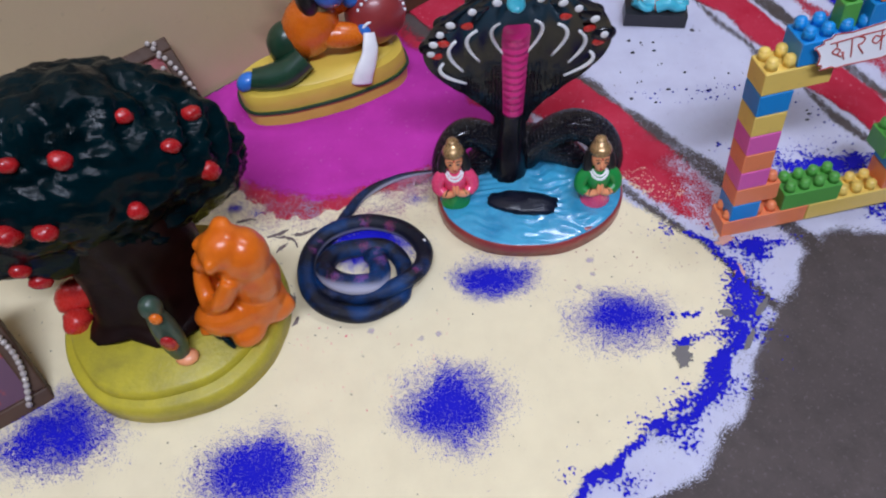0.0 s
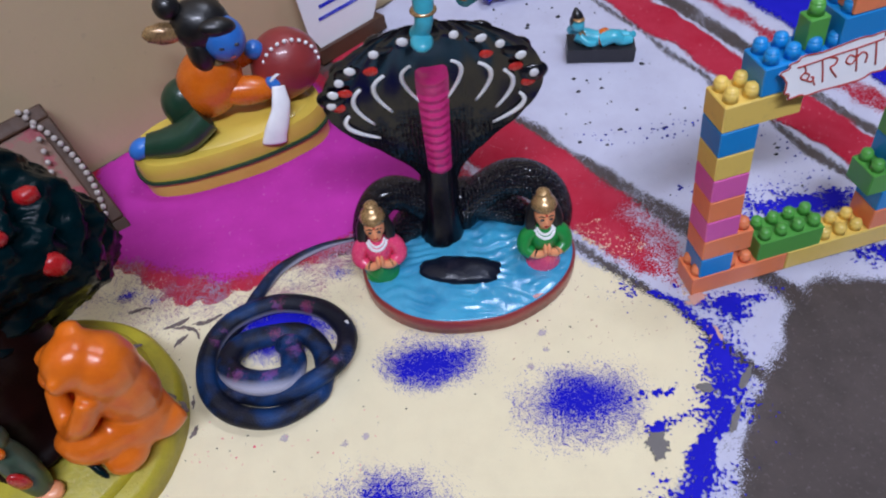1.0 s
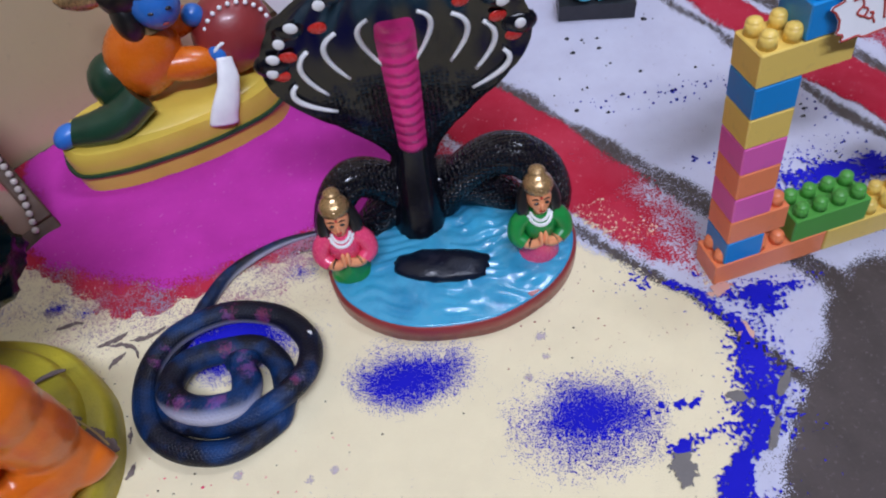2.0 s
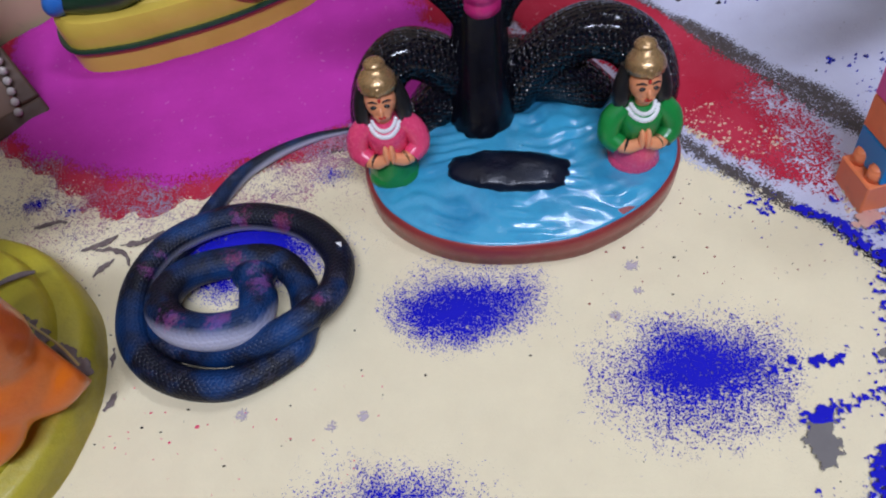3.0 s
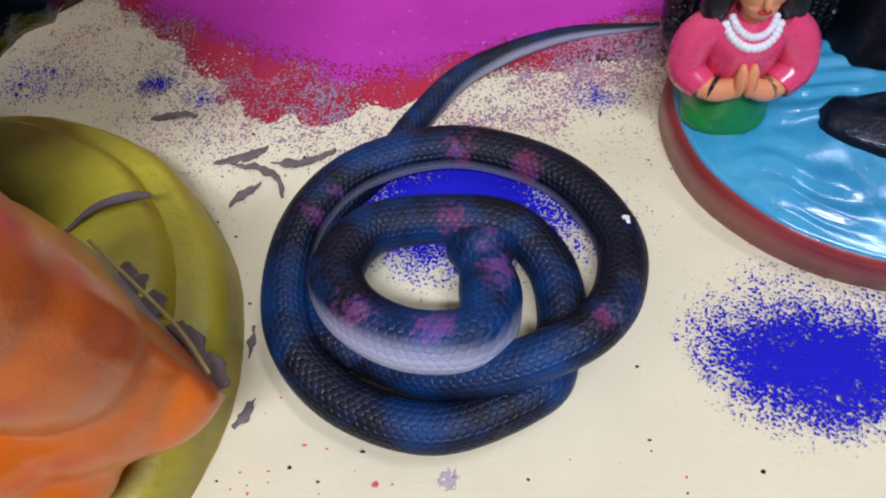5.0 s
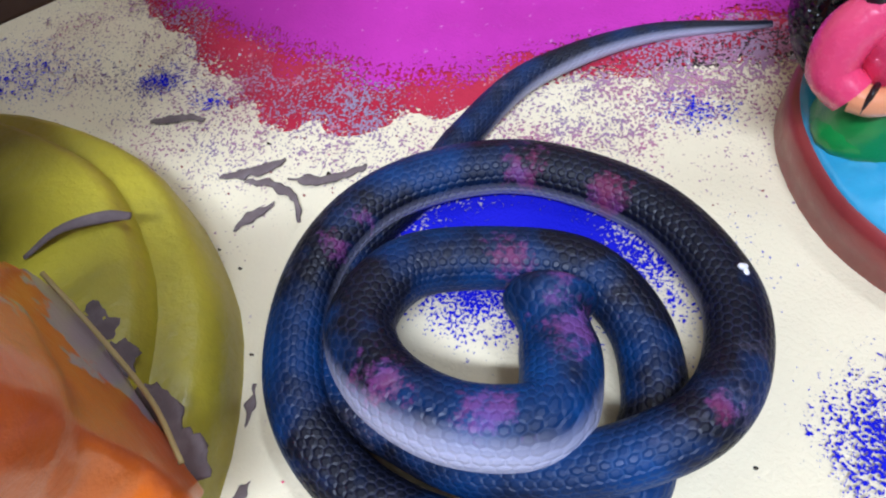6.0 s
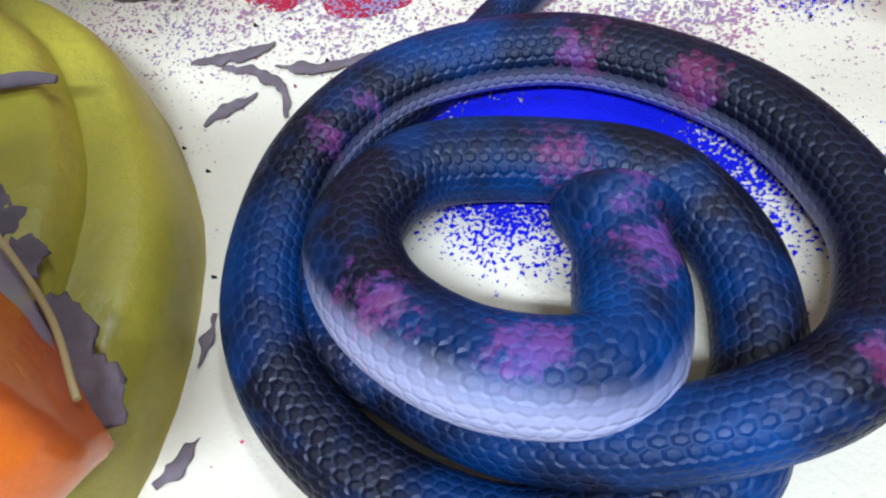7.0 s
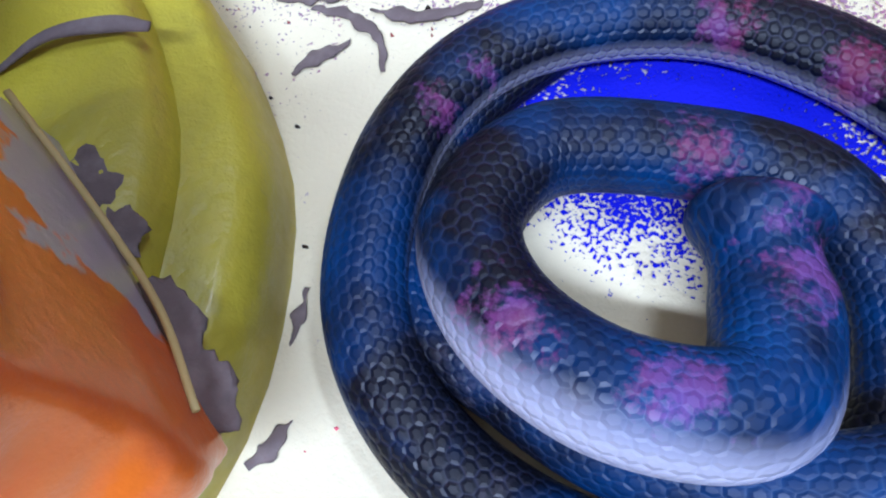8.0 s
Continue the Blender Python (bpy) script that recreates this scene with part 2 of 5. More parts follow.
# ---- structure: floor, walls, ceiling ----
D = Vector((0.814, 0.581, 0))            # along the wall
N = Vector((-0.581, 0.814, 0))           # into the wall
FOOT = Vector((-0.175, 0.618, 0))        # a point at the foot of the wall
WALL_TURN = math.degrees(math.atan2(D.y, D.x))


def structure(name, lo, hi, material, label, turn=0, at=(0, 0, 0)):
    bm = bmesh.new()
    box(bm, lo, hi)
    ob = part(name, bm, material, smooth=False)
    ob.matrix_world = pose(*at, 0, 0, turn)
    return tagged(ob, label, name.split("_")[0], kind="structure")


structure("floor", (-4, -4, -0.1), (4, 4, 0), M_FLOOR, "bare grey-brown stone floor under the coloured powder")
structure("wall_north", (-2.2, 0, 0), (2.2, 0.12, 2.6), M_WALL, "beige painted wall with stains and fine cracks", WALL_TURN, FOOT)
structure("wall_south", (-2.2, -3.0, 0), (2.2, -2.88, 2.6), M_PLASTER, "plain pale plaster wall", WALL_TURN, FOOT)
structure("wall_west", (-2.32, -3.0, 0), (-2.2, 0.12, 2.6), M_PLASTER, "plain pale plaster wall", WALL_TURN, FOOT)
structure("wall_east", (2.2, -3.0, 0), (2.32, 0.12, 2.6), M_PLASTER, "plain pale plaster wall", WALL_TURN, FOOT)
structure("ceiling", (-2.32, -3.0, 2.6), (2.32, 0.12, 2.7), M_PLASTER, "plain white ceiling", WALL_TURN, FOOT)

# ---- powder pattern on the floor ----
RNG = np.random.RandomState(5)
LATTICE = RNG.rand(64, 64)


def field(x, y, freq):
    """Smooth noise between 0 and 1."""
    u, v = x * freq + 20.3, y * freq + 11.7
    i, j = np.floor(u).astype(int), np.floor(v).astype(int)
    a, b = u - i, v - j
    a, b = a * a * (3 - 2 * a), b * b * (3 - 2 * b)
    g = lambda p, q: LATTICE[p % 64, q % 64]
    return (g(i, j) * (1 - a) + g(i + 1, j) * a) * (1 - b) + (g(i, j + 1) * (1 - a) + g(i + 1, j + 1) * a) * b


def inside(x, y, poly):
    """Distance to the polygon's edge, positive inside."""
    d = np.full(x.shape, 9.0)
    hit = np.zeros(x.shape, bool)
    for (ax, ay), (bx, by) in zip(poly, poly[1:] + poly[:1]):
        ex, ey = bx - ax, by - ay
        t = np.clip(((x - ax) * ex + (y - ay) * ey) / (ex * ex + ey * ey), 0, 1)
        d = np.minimum(d, np.hypot(x - ax - t * ex, y - ay - t * ey))
        if ay != by:
            hit ^= ((ay > y) != (by > y)) & (x < ex * (y - ay) / ey + ax)
    return np.where(hit, d, -d)


def rough(x, y, size=1.0):
    return size * (0.006 * (field(x, y, 70) - 0.5) + 0.010 * (field(x, y, 28) - 0.5))


def edge(d, width):
    return np.clip(0.5 + d / width, 0, 1)


def heap(name, bounds, fn, z, material, label, category, height=0.0012, step=0.0025, group="", kind=""):
    x0, x1, y0, y1 = bounds
    nx, ny = int((x1 - x0) / step) + 1, int((y1 - y0) / step) + 1
    X, Y = np.meshgrid(np.linspace(x0, x1, nx), np.linspace(y0, y1, ny))
    den = fn(X, Y)
    full = np.clip(den, 0, 1)
    Z = z + height * full * (0.6 + 0.8 * field(X, Y, 90)) + 0.0002
    keep = np.zeros((ny, nx), bool)
    live = den > 0.01
    cell = live[:-1, :-1] | live[1:, :-1] | live[:-1, 1:] | live[1:, 1:]
    for a in (slice(0, -1), slice(1, None)):
        for b in (slice(0, -1), slice(1, None)):
            keep[a, b] |= cell
    index = np.full((ny, nx), -1)
    index[keep] = np.arange(keep.sum())
    J, I = np.nonzero(cell)
    faces = np.stack([index[J, I], index[J, I + 1], index[J + 1, I + 1], index[J + 1, I]], 1)
    me = bpy.data.meshes.new(name)
    me.from_pydata(np.stack([X[keep], Y[keep], Z[keep]], 1).tolist(), [], faces.tolist())
    a = me.attributes.new("cover", "FLOAT", "POINT")
    a.data.foreach_set("value", den[keep].astype(np.float32))
    me.polygons.foreach_set("use_smooth", np.ones(len(faces), bool))
    me.materials.append(material)
    return tagged(new(name, me), label, category, group, kind)


N1, N2 = (0.814, 0.581), (0.9095, 0.4156)   # across the two pairs of bands
CREAM = [(0.09, 0.222), (0.13, 0.244), (0.167, 0.267), (0.197, 0.297), (0.213, 0.322), (0.221, 0.349), (0.222, 0.372), (0.208, 0.394),
         (0.165, 0.435), (0.11, 0.49), (0.02, 0.478), (-0.049, 0.470), (-0.126, 0.478), (-0.185, 0.525), (-0.262, 0.546), (-0.36, 0.478), (-0.46, 0.30), (-0.42, 0.10), (-0.05, 0.10)]
BARE = [(0.286, 0.385), (0.32, 0.392), (0.37, 0.37), (0.5, 0.28), (0.5, 0.0), (0.10, 0.0), (0.09, 0.17), (0.148, 0.215), (0.191, 0.254), (0.222, 0.291), (0.246, 0.328), (0.267, 0.354)]
PINK = [(-0.185, 0.60), (-0.178, 0.515), (-0.146, 0.487), (-0.115, 0.470), (-0.06, 0.470), (0.0, 0.482), (0.06, 0.49), (0.095, 0.505), (0.066, 0.548), (0.008, 0.631), (-0.04, 0.70), (-0.12, 0.655)]


def across(n, x, y):
    return n[0] * x + n[1] * y


def cream(x, y):
    d = inside(x, y, CREAM) + rough(x, y, 0.6)
    far = np.clip((y - 0.435) / 0.03, 0, 1) * (x < 0.02)
    return edge(d, 0.014) * (1 - 0.12 * far)


def white(x, y):
    a, b = across(N1, x, y), across(N2, x, y)
    w = rough(x, y, 0.8)
    one = np.minimum(edge(a - 0.467 + w, 0.010), edge(0.535 - b + w, 0.008))
    two = np.minimum(edge(b - 0.600 + w, 0.008), edge(0.655 - b + w, 0.012))
    rim = np.minimum(edge(0.06 + inside(x, y, CREAM), 0.03), (x > 0.02) * edge(0.455 - a, 0.01))
    under = np.minimum(edge(a - 0.412 + w, 0.012), edge(0.453 - a, 0.008)) * 0.9
    two = np.maximum(two, np.minimum(edge(b - 0.541, 0.006), edge(0.587 - b, 0.006)) * 0.9)
    rim = rim * (0.62 + 0.55 * field(x, y, 75))
    rim = rim * (1 - 0.9 * (x > 0.12) * np.clip(1.4 - np.abs(a - 0.3955 + 0.5 * w) / 0.0045, 0, 1))
    thin = 0.36 * (a > 0.385) * (b < 0.66) * (0.6 + 0.8 * field(x, y, 60))      # dust left on the bare lines
    d = np.maximum.reduce([one, under, two, rim, thin])
    return np.minimum(d, edge(-inside(x, y, BARE) + w * 1.5, 0.016)) * (0.80 + 0.25 * field(x, y, 45)) * (across(N, x, y) < across(N, *FOOT[:2]) - 0.004)


def red(x, y):
    a, b = across(N1, x, y), across(N2, x, y)
    w = rough(x, y)
    ring = np.minimum(edge(inside(x, y, PINK) + 0.015 + 2.1 * w + 0.012 * (field(x, y, 150) - 0.5), 0.028), edge(0.402 - a, 0.01)) * (0.70 + 0.62 * field(x, y, 42))
    one = np.minimum(edge(a - 0.404 + w, 0.010), edge(0.457 - a + w, 0.008)) * edge(0.232 - x + w, 0.02) * (1 - 0.50 * np.clip((x - 0.185) / 0.03, 0, 1))
    two = np.minimum(edge(b - 0.545 + w, 0.008), edge(0.582 - b + w, 0.008))
    three = np.minimum(edge(b - 0.612 + w, 0.012), edge(0.634 - b + w, 0.012)) * 0.66
    d = np.maximum(np.maximum(ring, one), np.maximum(two, three))
    return d * (y > 0.30) * (0.76 + 0.42 * field(x, y, 60)) * (across(N, x, y) < across(N, *FOOT[:2]) - 0.004)


def pink(x, y):
    return edge(inside(x, y, PINK) + rough(x, y, 1.8), 0.022) * (0.92 + 0.2 * field(x, y, 50)) * (across(N, x, y) < across(N, *FOOT[:2]) - 0.004)


def fringe(x, y):
    d = inside(x, y, PINK)
    return 0.41 * np.clip(1 + (d + 0.02) / 0.050, 0, 1) ** 0.8 * (d < 0.01) * (y < 0.56) * (0.35 + 0.7 * field(x, y, 55) + 0.5 * field(x, y, 130)) * (x < 0.03)


heap("white_powder", (0.02, 0.75, 0.15, 0.98), white, 0.0002, M_WHITE, "thin layer of loose white powder strewn on the stone floor", "powder", step=0.004, kind="stuff")
heap("cream_powder", (-0.46, 0.24, 0.10, 0.56), cream, 0.0008, M_CREAM, "smooth bed of pale cream powder covering the floor", "powder", step=0.003, kind="stuff")
heap("red_powder", (-0.26, 0.70, 0.32, 0.98), red, 0.0012, M_RED, "bands of deep red powder with ragged edges", "powder", step=0.003, kind="stuff")
heap("magenta_powder", (-0.22, 0.12, 0.45, 0.72), pink, 0.0018, M_PINK, "broad field of bright magenta powder beside the wall", "powder", height=0.002, kind="stuff")
heap("mauve_dust", (-0.27, 0.04, 0.38, 0.56), fringe, 0.0022, M_MAUVE, "thin mauve and grey dust on the cream powder", "powder", height=0.0004, kind="stuff")


def blue_spot(cx, cy, rx, ry, peak=1.0, cut=0.0):
    """A sprinkle that is solid in the middle; cut sharpens its edge towards the front and the tree."""
    def fn(x, y):
        u, v = (x - cx) / rx, (y - cy) / ry
        r = np.hypot(u, v) * (1 + cut * np.clip(-0.75 * u - 0.55 * v, 0, 1.4)) + 0.50 * (field(x, y, 60) - 0.5) + 0.22 * (field(x, y, 160) - 0.5)
        d = peak * np.exp(-0.62 * np.clip(r, 0, 9) ** 1.7) * np.clip((1.95 - r) / 0.6, 0, 1)
        return np.where(d > 0.02, d, 0)
    return heap("blue_powder_spot", (cx - 2.0 * rx, cx + 2.0 * rx, cy - 2.0 * ry, cy + 2.0 * ry), fn, 0.0022, M_BLUE,
                "round sprinkle of ultramarine powder on the cream bed", "powder spot", 0.0012, 0.002, "blue powder spots")


for spot in ((0.046, 0.374, 0.029, 0.017, 0.90, 0.45), (0.134, 0.333, 0.029, 0.021, 0.80), (0.012, 0.279, 0.033, 0.025, 0.84), (-0.117, 0.247, 0.034, 0.025, 0.78),
             (-0.253, 0.284, 0.036, 0.025, 0.82), (-0.042, 0.416, 0.032, 0.017, 0.98), (-0.152, 0.463, 0.008, 0.005, 0.62), (-0.135, 0.456, 0.006, 0.005, 0.55), (-0.005, 0.456, 0.009, 0.006, 0.55), (-0.200, 0.466, 0.020, 0.012, 0.42)):
    blue_spot(*spot)


def blue_band(x, y):
    d = inside(x, y, CREAM)
    band = 1.0 * np.clip(1.15 - np.abs(d + 0.006 + rough(x, y, 1.8)) / 0.0074, 0, 1) * (x > 0.07) * (y < 0.405) * (0.50 + 0.70 * field(x, y, 75))
    halo = 0.68 * np.exp(-((d + 0.006) / 0.020) ** 2) * (x > 0.07) * (y < 0.415) * np.clip(1.7 * field(x, y, 48) - 0.28, 0, 1)
    band = np.maximum(band, halo)
    dust = 0.6 * np.exp(-((x - 0.30) / 0.04) ** 2 - ((y - 0.462) / 0.02) ** 2)
    solid = 1.1 * np.exp(-((x - 0.335) / 0.04) ** 2 - ((y - 0.456) / 0.012) ** 2)
    low = 0.9 * np.exp(-((x - 0.25) / 0.03) ** 2 - ((y - 0.388) / 0.008) ** 2)
    low2 = 1.0 * np.exp(-((x - 0.37) / 0.03) ** 2 - ((y - 0.405) / 0.012) ** 2)
    streak = 0.85 * np.exp(-((x - 0.182) / 0.026) ** 2 - ((y - 0.312 - 0.2 * (x - 0.18)) / 0.0045) ** 2)
    streak2 = 0.7 * np.exp(-((x - 0.178) / 0.022) ** 2 - ((y - 0.332) / 0.004) ** 2)
    dust = np.maximum(dust, np.maximum(streak, streak2))
    far = edge(across(N2, x, y) - 0.645 + rough(x, y), 0.014)
    dust, solid, low, low2 = [q * (0.42 + 0.85 * field(x, y, 95)) for q in (dust, solid, low, low2)]
    return np.maximum.reduce([band, 0.95 * np.exp(-((x - 0.247) / 0.013) ** 2 - ((y - 0.382) / 0.011) ** 2), dust, solid, low, low2, far]) * (x < 0.72)


heap("blue_powder_line", (0.06, 0.72, 0.18, 0.9), blue_band, 0.0023, M_BLUE_CLUMP, "uneven outline of ultramarine powder round the cream bed", "powder", step=0.003, kind="stuff")


# ---- rubber snake ----
def vec_node(n, l, op, a, b=None, out=0):
    x = n.new("ShaderNodeVectorMath")
    x.operation = op
    for v, k in ((a, 0), (b, 1)):
        if hasattr(v, "is_linked"):
            l.new(v, x.inputs[k])
        elif v is not None:
            x.inputs[k].default_value = v
    return x.outputs[out]


def hex_scales(n, l, uv):
    """Distance to the edge of six-sided scales laid over the coordinates, 0 at the seam to 0.5 in the middle."""
    cell = (1.0, 1.7320508, 1.0)
    half = (0.5, 0.8660254, 0.5)
    a = vec_node(n, l, "SUBTRACT", vec_node(n, l, "MODULO", uv, cell), half)
    b = vec_node(n, l, "SUBTRACT", vec_node(n, l, "MODULO", vec_node(n, l, "ADD", uv, half), cell), half)
    near = math_node(n, l, "LESS_THAN", vec_node(n, l, "LENGTH", vec_node(n, l, "MULTIPLY", a, (1, 1, 0)), out=1), vec_node(n, l, "LENGTH", vec_node(n, l, "MULTIPLY", b, (1, 1, 0)), out=1))
    m = n.new("ShaderNodeMix")
    m.data_type = "VECTOR"
    l.new(near, m.inputs[0])
    l.new(b, m.inputs[4])
    l.new(a, m.inputs[5])
    q = vec_node(n, l, "ABSOLUTE", m.outputs[1])
    sep = n.new("ShaderNodeSeparateXYZ")
    l.new(q, sep.inputs[0])
    slope = vec_node(n, l, "DOT_PRODUCT", q, (0.5, 0.8660254, 0), out=1)
    return math_node(n, l, "SUBTRACT", 0.5, math_node(n, l, "MAXIMUM", sep.outputs[0], slope))


def snake_material():
    m, n, l, b = nodes_of("dark_rubber_scales")
    uv = n.new("ShaderNodeUVMap")
    warp = noise_node(n, l, 240, 2)
    wob = vec_node(n, l, "MULTIPLY", vec_node(n, l, "SUBTRACT", warp.outputs["Color"], (0.5, 0.5, 0.5)), (0.55, 0.55, 0))
    dist = hex_scales(n, l, vec_node(n, l, "ADD", uv.outputs[0], wob))
    cell = ramp(n, l, dist, 0.02, 0.24)
    seam = ramp(n, l, dist, 0.03, 0.13, (1, 1, 1), (0, 0, 0))
    big = noise_node(n, l, 34, 3)
    blue = ramp(n, l, big.outputs[0], 0.46, 0.68)
    c = mix(n, l, blue, (0.0022, 0.0035, 0.010), (0.0012, 0.038, 0.155))
    rimc = mix(n, l, blue, (0.014, 0.017, 0.042), (0.006, 0.060, 0.20))
    worn = noise_node(n, l, 90, 4, 0.7)
    c = mix(n, l, math_node(n, l, "MULTIPLY", seam, ramp(n, l, worn.outputs[0], 0.35, 0.65)), c, rimc)
    at = n.new("ShaderNodeAttribute")
    at.attribute_name = "belly"
    c = mix(n, l, at.outputs["Fac"], c, (0.46, 0.46, 0.58))
    d2 = noise_node(n, l, 620, 4, 0.75)
    d4 = noise_node(n, l, 210, 4, 0.7)
    du = n.new("ShaderNodeAttribute")
    du.attribute_name = "dust"
    heapd = math_node(n, l, "ADD", math_node(n, l, "MULTIPLY", du.outputs["Fac"], 0.42), math_node(n, l, "ADD", math_node(n, l, "MULTIPLY", d2.outputs[0], 0.50), math_node(n, l, "MULTIPLY", d4.outputs[0], 0.70)))
    dust = math_node(n, l, "MULTIPLY", ramp(n, l, heapd, 0.84, 0.98), math_node(n, l, "MULTIPLY", ramp(n, l, du.outputs["Fac"], 0.0, 0.35), 0.27))
    hue = noise_node(n, l, 70, 2)
    c = mix(n, l, dust, c, mix(n, l, ramp(n, l, hue.outputs[0], 0.42, 0.58), (0.50, 0.05, 0.20), (0.46, 0.13, 0.55)))
    d3 = noise_node(n, l, 47, 5, 0.65)
    off = n.new("ShaderNodeMapping")
    off.inputs["Location"].default_value = (3.1, 1.7, 0.4)
    tc = n.new("ShaderNodeTexCoord")
    l.new(tc.outputs["Object"], off.inputs["Vector"])
    l.new(off.outputs[0], d3.inputs["Vector"])
    pale = math_node(n, l, "MULTIPLY", math_node(n, l, "MULTIPLY", ramp(n, l, d3.outputs[0], 0.58, 0.80), ramp(n, l, d2.outputs[0], 0.42, 0.66)), 0.45)
    c = mix(n, l, pale, c, (0.36, 0.33, 0.45))
    l.new(c, b.inputs["Base Color"])
    l.new(ramp(n, l, worn.outputs[0], 0.3, 0.7, (0.36, 0.36, 0.36), (0.55, 0.55, 0.55)), b.inputs["Roughness"])
    b.inputs["Specular IOR Level"].default_value = 0.30
    bump(n, l, b, cell, 0.42, 0.00045)
    return m


DUSTED = ((-0.032, 0.390, 0.014), (-0.065, 0.374, 0.012), (-0.045, 0.370, 0.012), (-0.045, 0.406, 0.011), (-0.045, 0.430, 0.011), (-0.026, 0.424, 0.011),
          (-0.079, 0.414, 0.006), (-0.034, 0.400, 0.007), (-0.006, 0.376, 0.007), (-0.084, 0.405, 0.007))


def rubber_snake():
    cx, cy = -0.040, 0.393
    # angle, distance from the coil's middle, height; from the head outwards
    coil = [(68, .0096, .0105), (27, .0044, .0125), (-60, .0135, .0145), (-80, .0224, .0180), (-117, .0268, .0190), (-148, .0319, .0180), (-173, .0342, .0150),
            (159, .0288, .0110), (117, .0170, .0088), (55, .0172, .0078), (8, .0215, .0070), (-26, .0277, .0066)]
    ring = [(-44, .0318, .0066), (-60, .0364, .0066), (-98, .0424, .0068), (-132, .0474, .0075), (-160, .0500, .0095), (168, .0490, .0100),
            (138, .0460, .0092), (99, .0404, .0080), (55, .0388, .0072), (19, .0402, .0085), (-7, .0393, .0125), (-32, .0364, .0175)]
    tail = [(-65, .0309, .0155), (-101, .0306, .0110), (-132, .0338, .0075), (-160, .0428, .0060), (162, .0450, .0055),
            (128, .0456, .0048), (111, .0557, .0046), (94, .0722, .0040), (75, .0902, .0030), (59, .1077, .0015)]
    thick = [.0058, .0086, .0080, .0078, .0078, .0075, .0073, .0073, .0071, .0068] + [.0066] * 12 + [.0064, .0062, .0060, .0058, .0056, .0053, .0050, .0047, .0043, .0038, .0027, .0010]
    key = [(cx + r * math.cos(radians(a)), cy + r * math.sin(radians(a)), z + 0.0012, w) for (a, r, z), w in zip(coil + ring + tail, thick)]
    pts = spline(key, 12)
    sides, bm = 32, bmesh.new()
    bell = bm.verts.layers.float.new("belly")
    dusty = bm.verts.layers.float.new("dust")
    uvl = bm.loops.layers.uv.new("uv")
    rings, run = [], 0.0
    for i, q in enumerate(pts):
        d = Vector(pts[min(i + 1, len(pts) - 1)][:3] - pts[max(i - 1, 0)][:3]).normalized()
        side = d.cross(Vector((0, 0, 1))).normalized()      # points outwards on a clockwise way
        up = side.cross(d)
        f = i / 12
        radius, flat = float(q[3]), 0.92
        if f < 2.0:                                           # snout, cheeks and a slighter neck
            tip = math.sqrt(max(0.0, 1 - (1 - min(1, f / 0.75)) ** 2))
            radius = float(q[3]) * (0.25 + 0.75 * tip) * (1 + 0.24 * math.sin(math.pi * min(1, f / 1.1)) - 0.17 * math.exp(-((f - 1.3) / 0.3) ** 2))
            flat = 0.80 + 0.06 * f
        if i:
            run += float(np.linalg.norm(q[:3] - pts[i - 1][:3]))
        out = Vector((q[0] - cx, q[1] - cy, 0)).dot(side)
        turn = 0.0                                            # how far the belly rolls to the outside
        if 1.7 < f < 6.3:
            turn = 88 * math.sin(math.pi * (f - 1.7) / 4.6) ** 0.8
        elif f > 29.5:
            turn = -68 * min(1, (f - 29.5) / 2)
        elif 13.5 < f < 24:
            turn = -34 * math.sin(math.pi * (f - 13.5) / 10.5) ** 0.6
        sgn = 1 if out > 0 else -1
        centre = -math.pi / 2 + sgn * radians(turn)
        row = []
        for k in range(sides):
            a = 2 * math.pi * k / sides
            v = bm.verts.new(Vector(q[:3]) + radius * (math.cos(a) * side + flat * math.sin(a) * up))
            v[bell] = max(0.0, min(1.0, (math.cos(a - centre) - 0.22) / 0.62))
            v[dusty] = max(max(0.0, 1 - math.hypot(v.co.x - x, v.co.y - y) / r) for x, y, r in DUSTED)
            row.append(v)
        rings.append((row, run, radius))
    for (a, ua, ra), (b, ub, rb) in zip(rings, rings[1:]):
        for k in range(sides):
            f = bm.faces.new((a[k], b[k], b[(k + 1) % sides], a[(k + 1) % sides]))
            for lo, (u, k2) in zip(f.loops, ((ua, k), (ub, k), (ub, k + 1), (ua, k + 1))):
                lo[uvl].uv = (100 + u / 0.0023, 100 * 1.7320508 + 12 * 1.7320508 * k2 / sides)
    bm.faces.new(rings[0][0])
    bm.faces.new(rings[-1][0][::-1])
    snake = tagged(part("toy_snake", bm, snake_material()), "coiled dark blue rubber toy snake dusted with pink powder", "toy snake")
    bm = bmesh.new()
    ell(bm, (0.0006, 0.4065, 0.0158), (0.0012, 0.0007, 0.0006), 0, (0, 25, 20), 12, 0.3, 700)
    ell(bm, (0.0012, 0.4056, 0.0154), (0.0006, 0.0010, 0.0005), 0, (0, 25, 0), 10, 0.3, 700)
    part("white_dab", bm, M_PEARL, snake, "small white dab on the scales")
    return snake


rubber_snake()

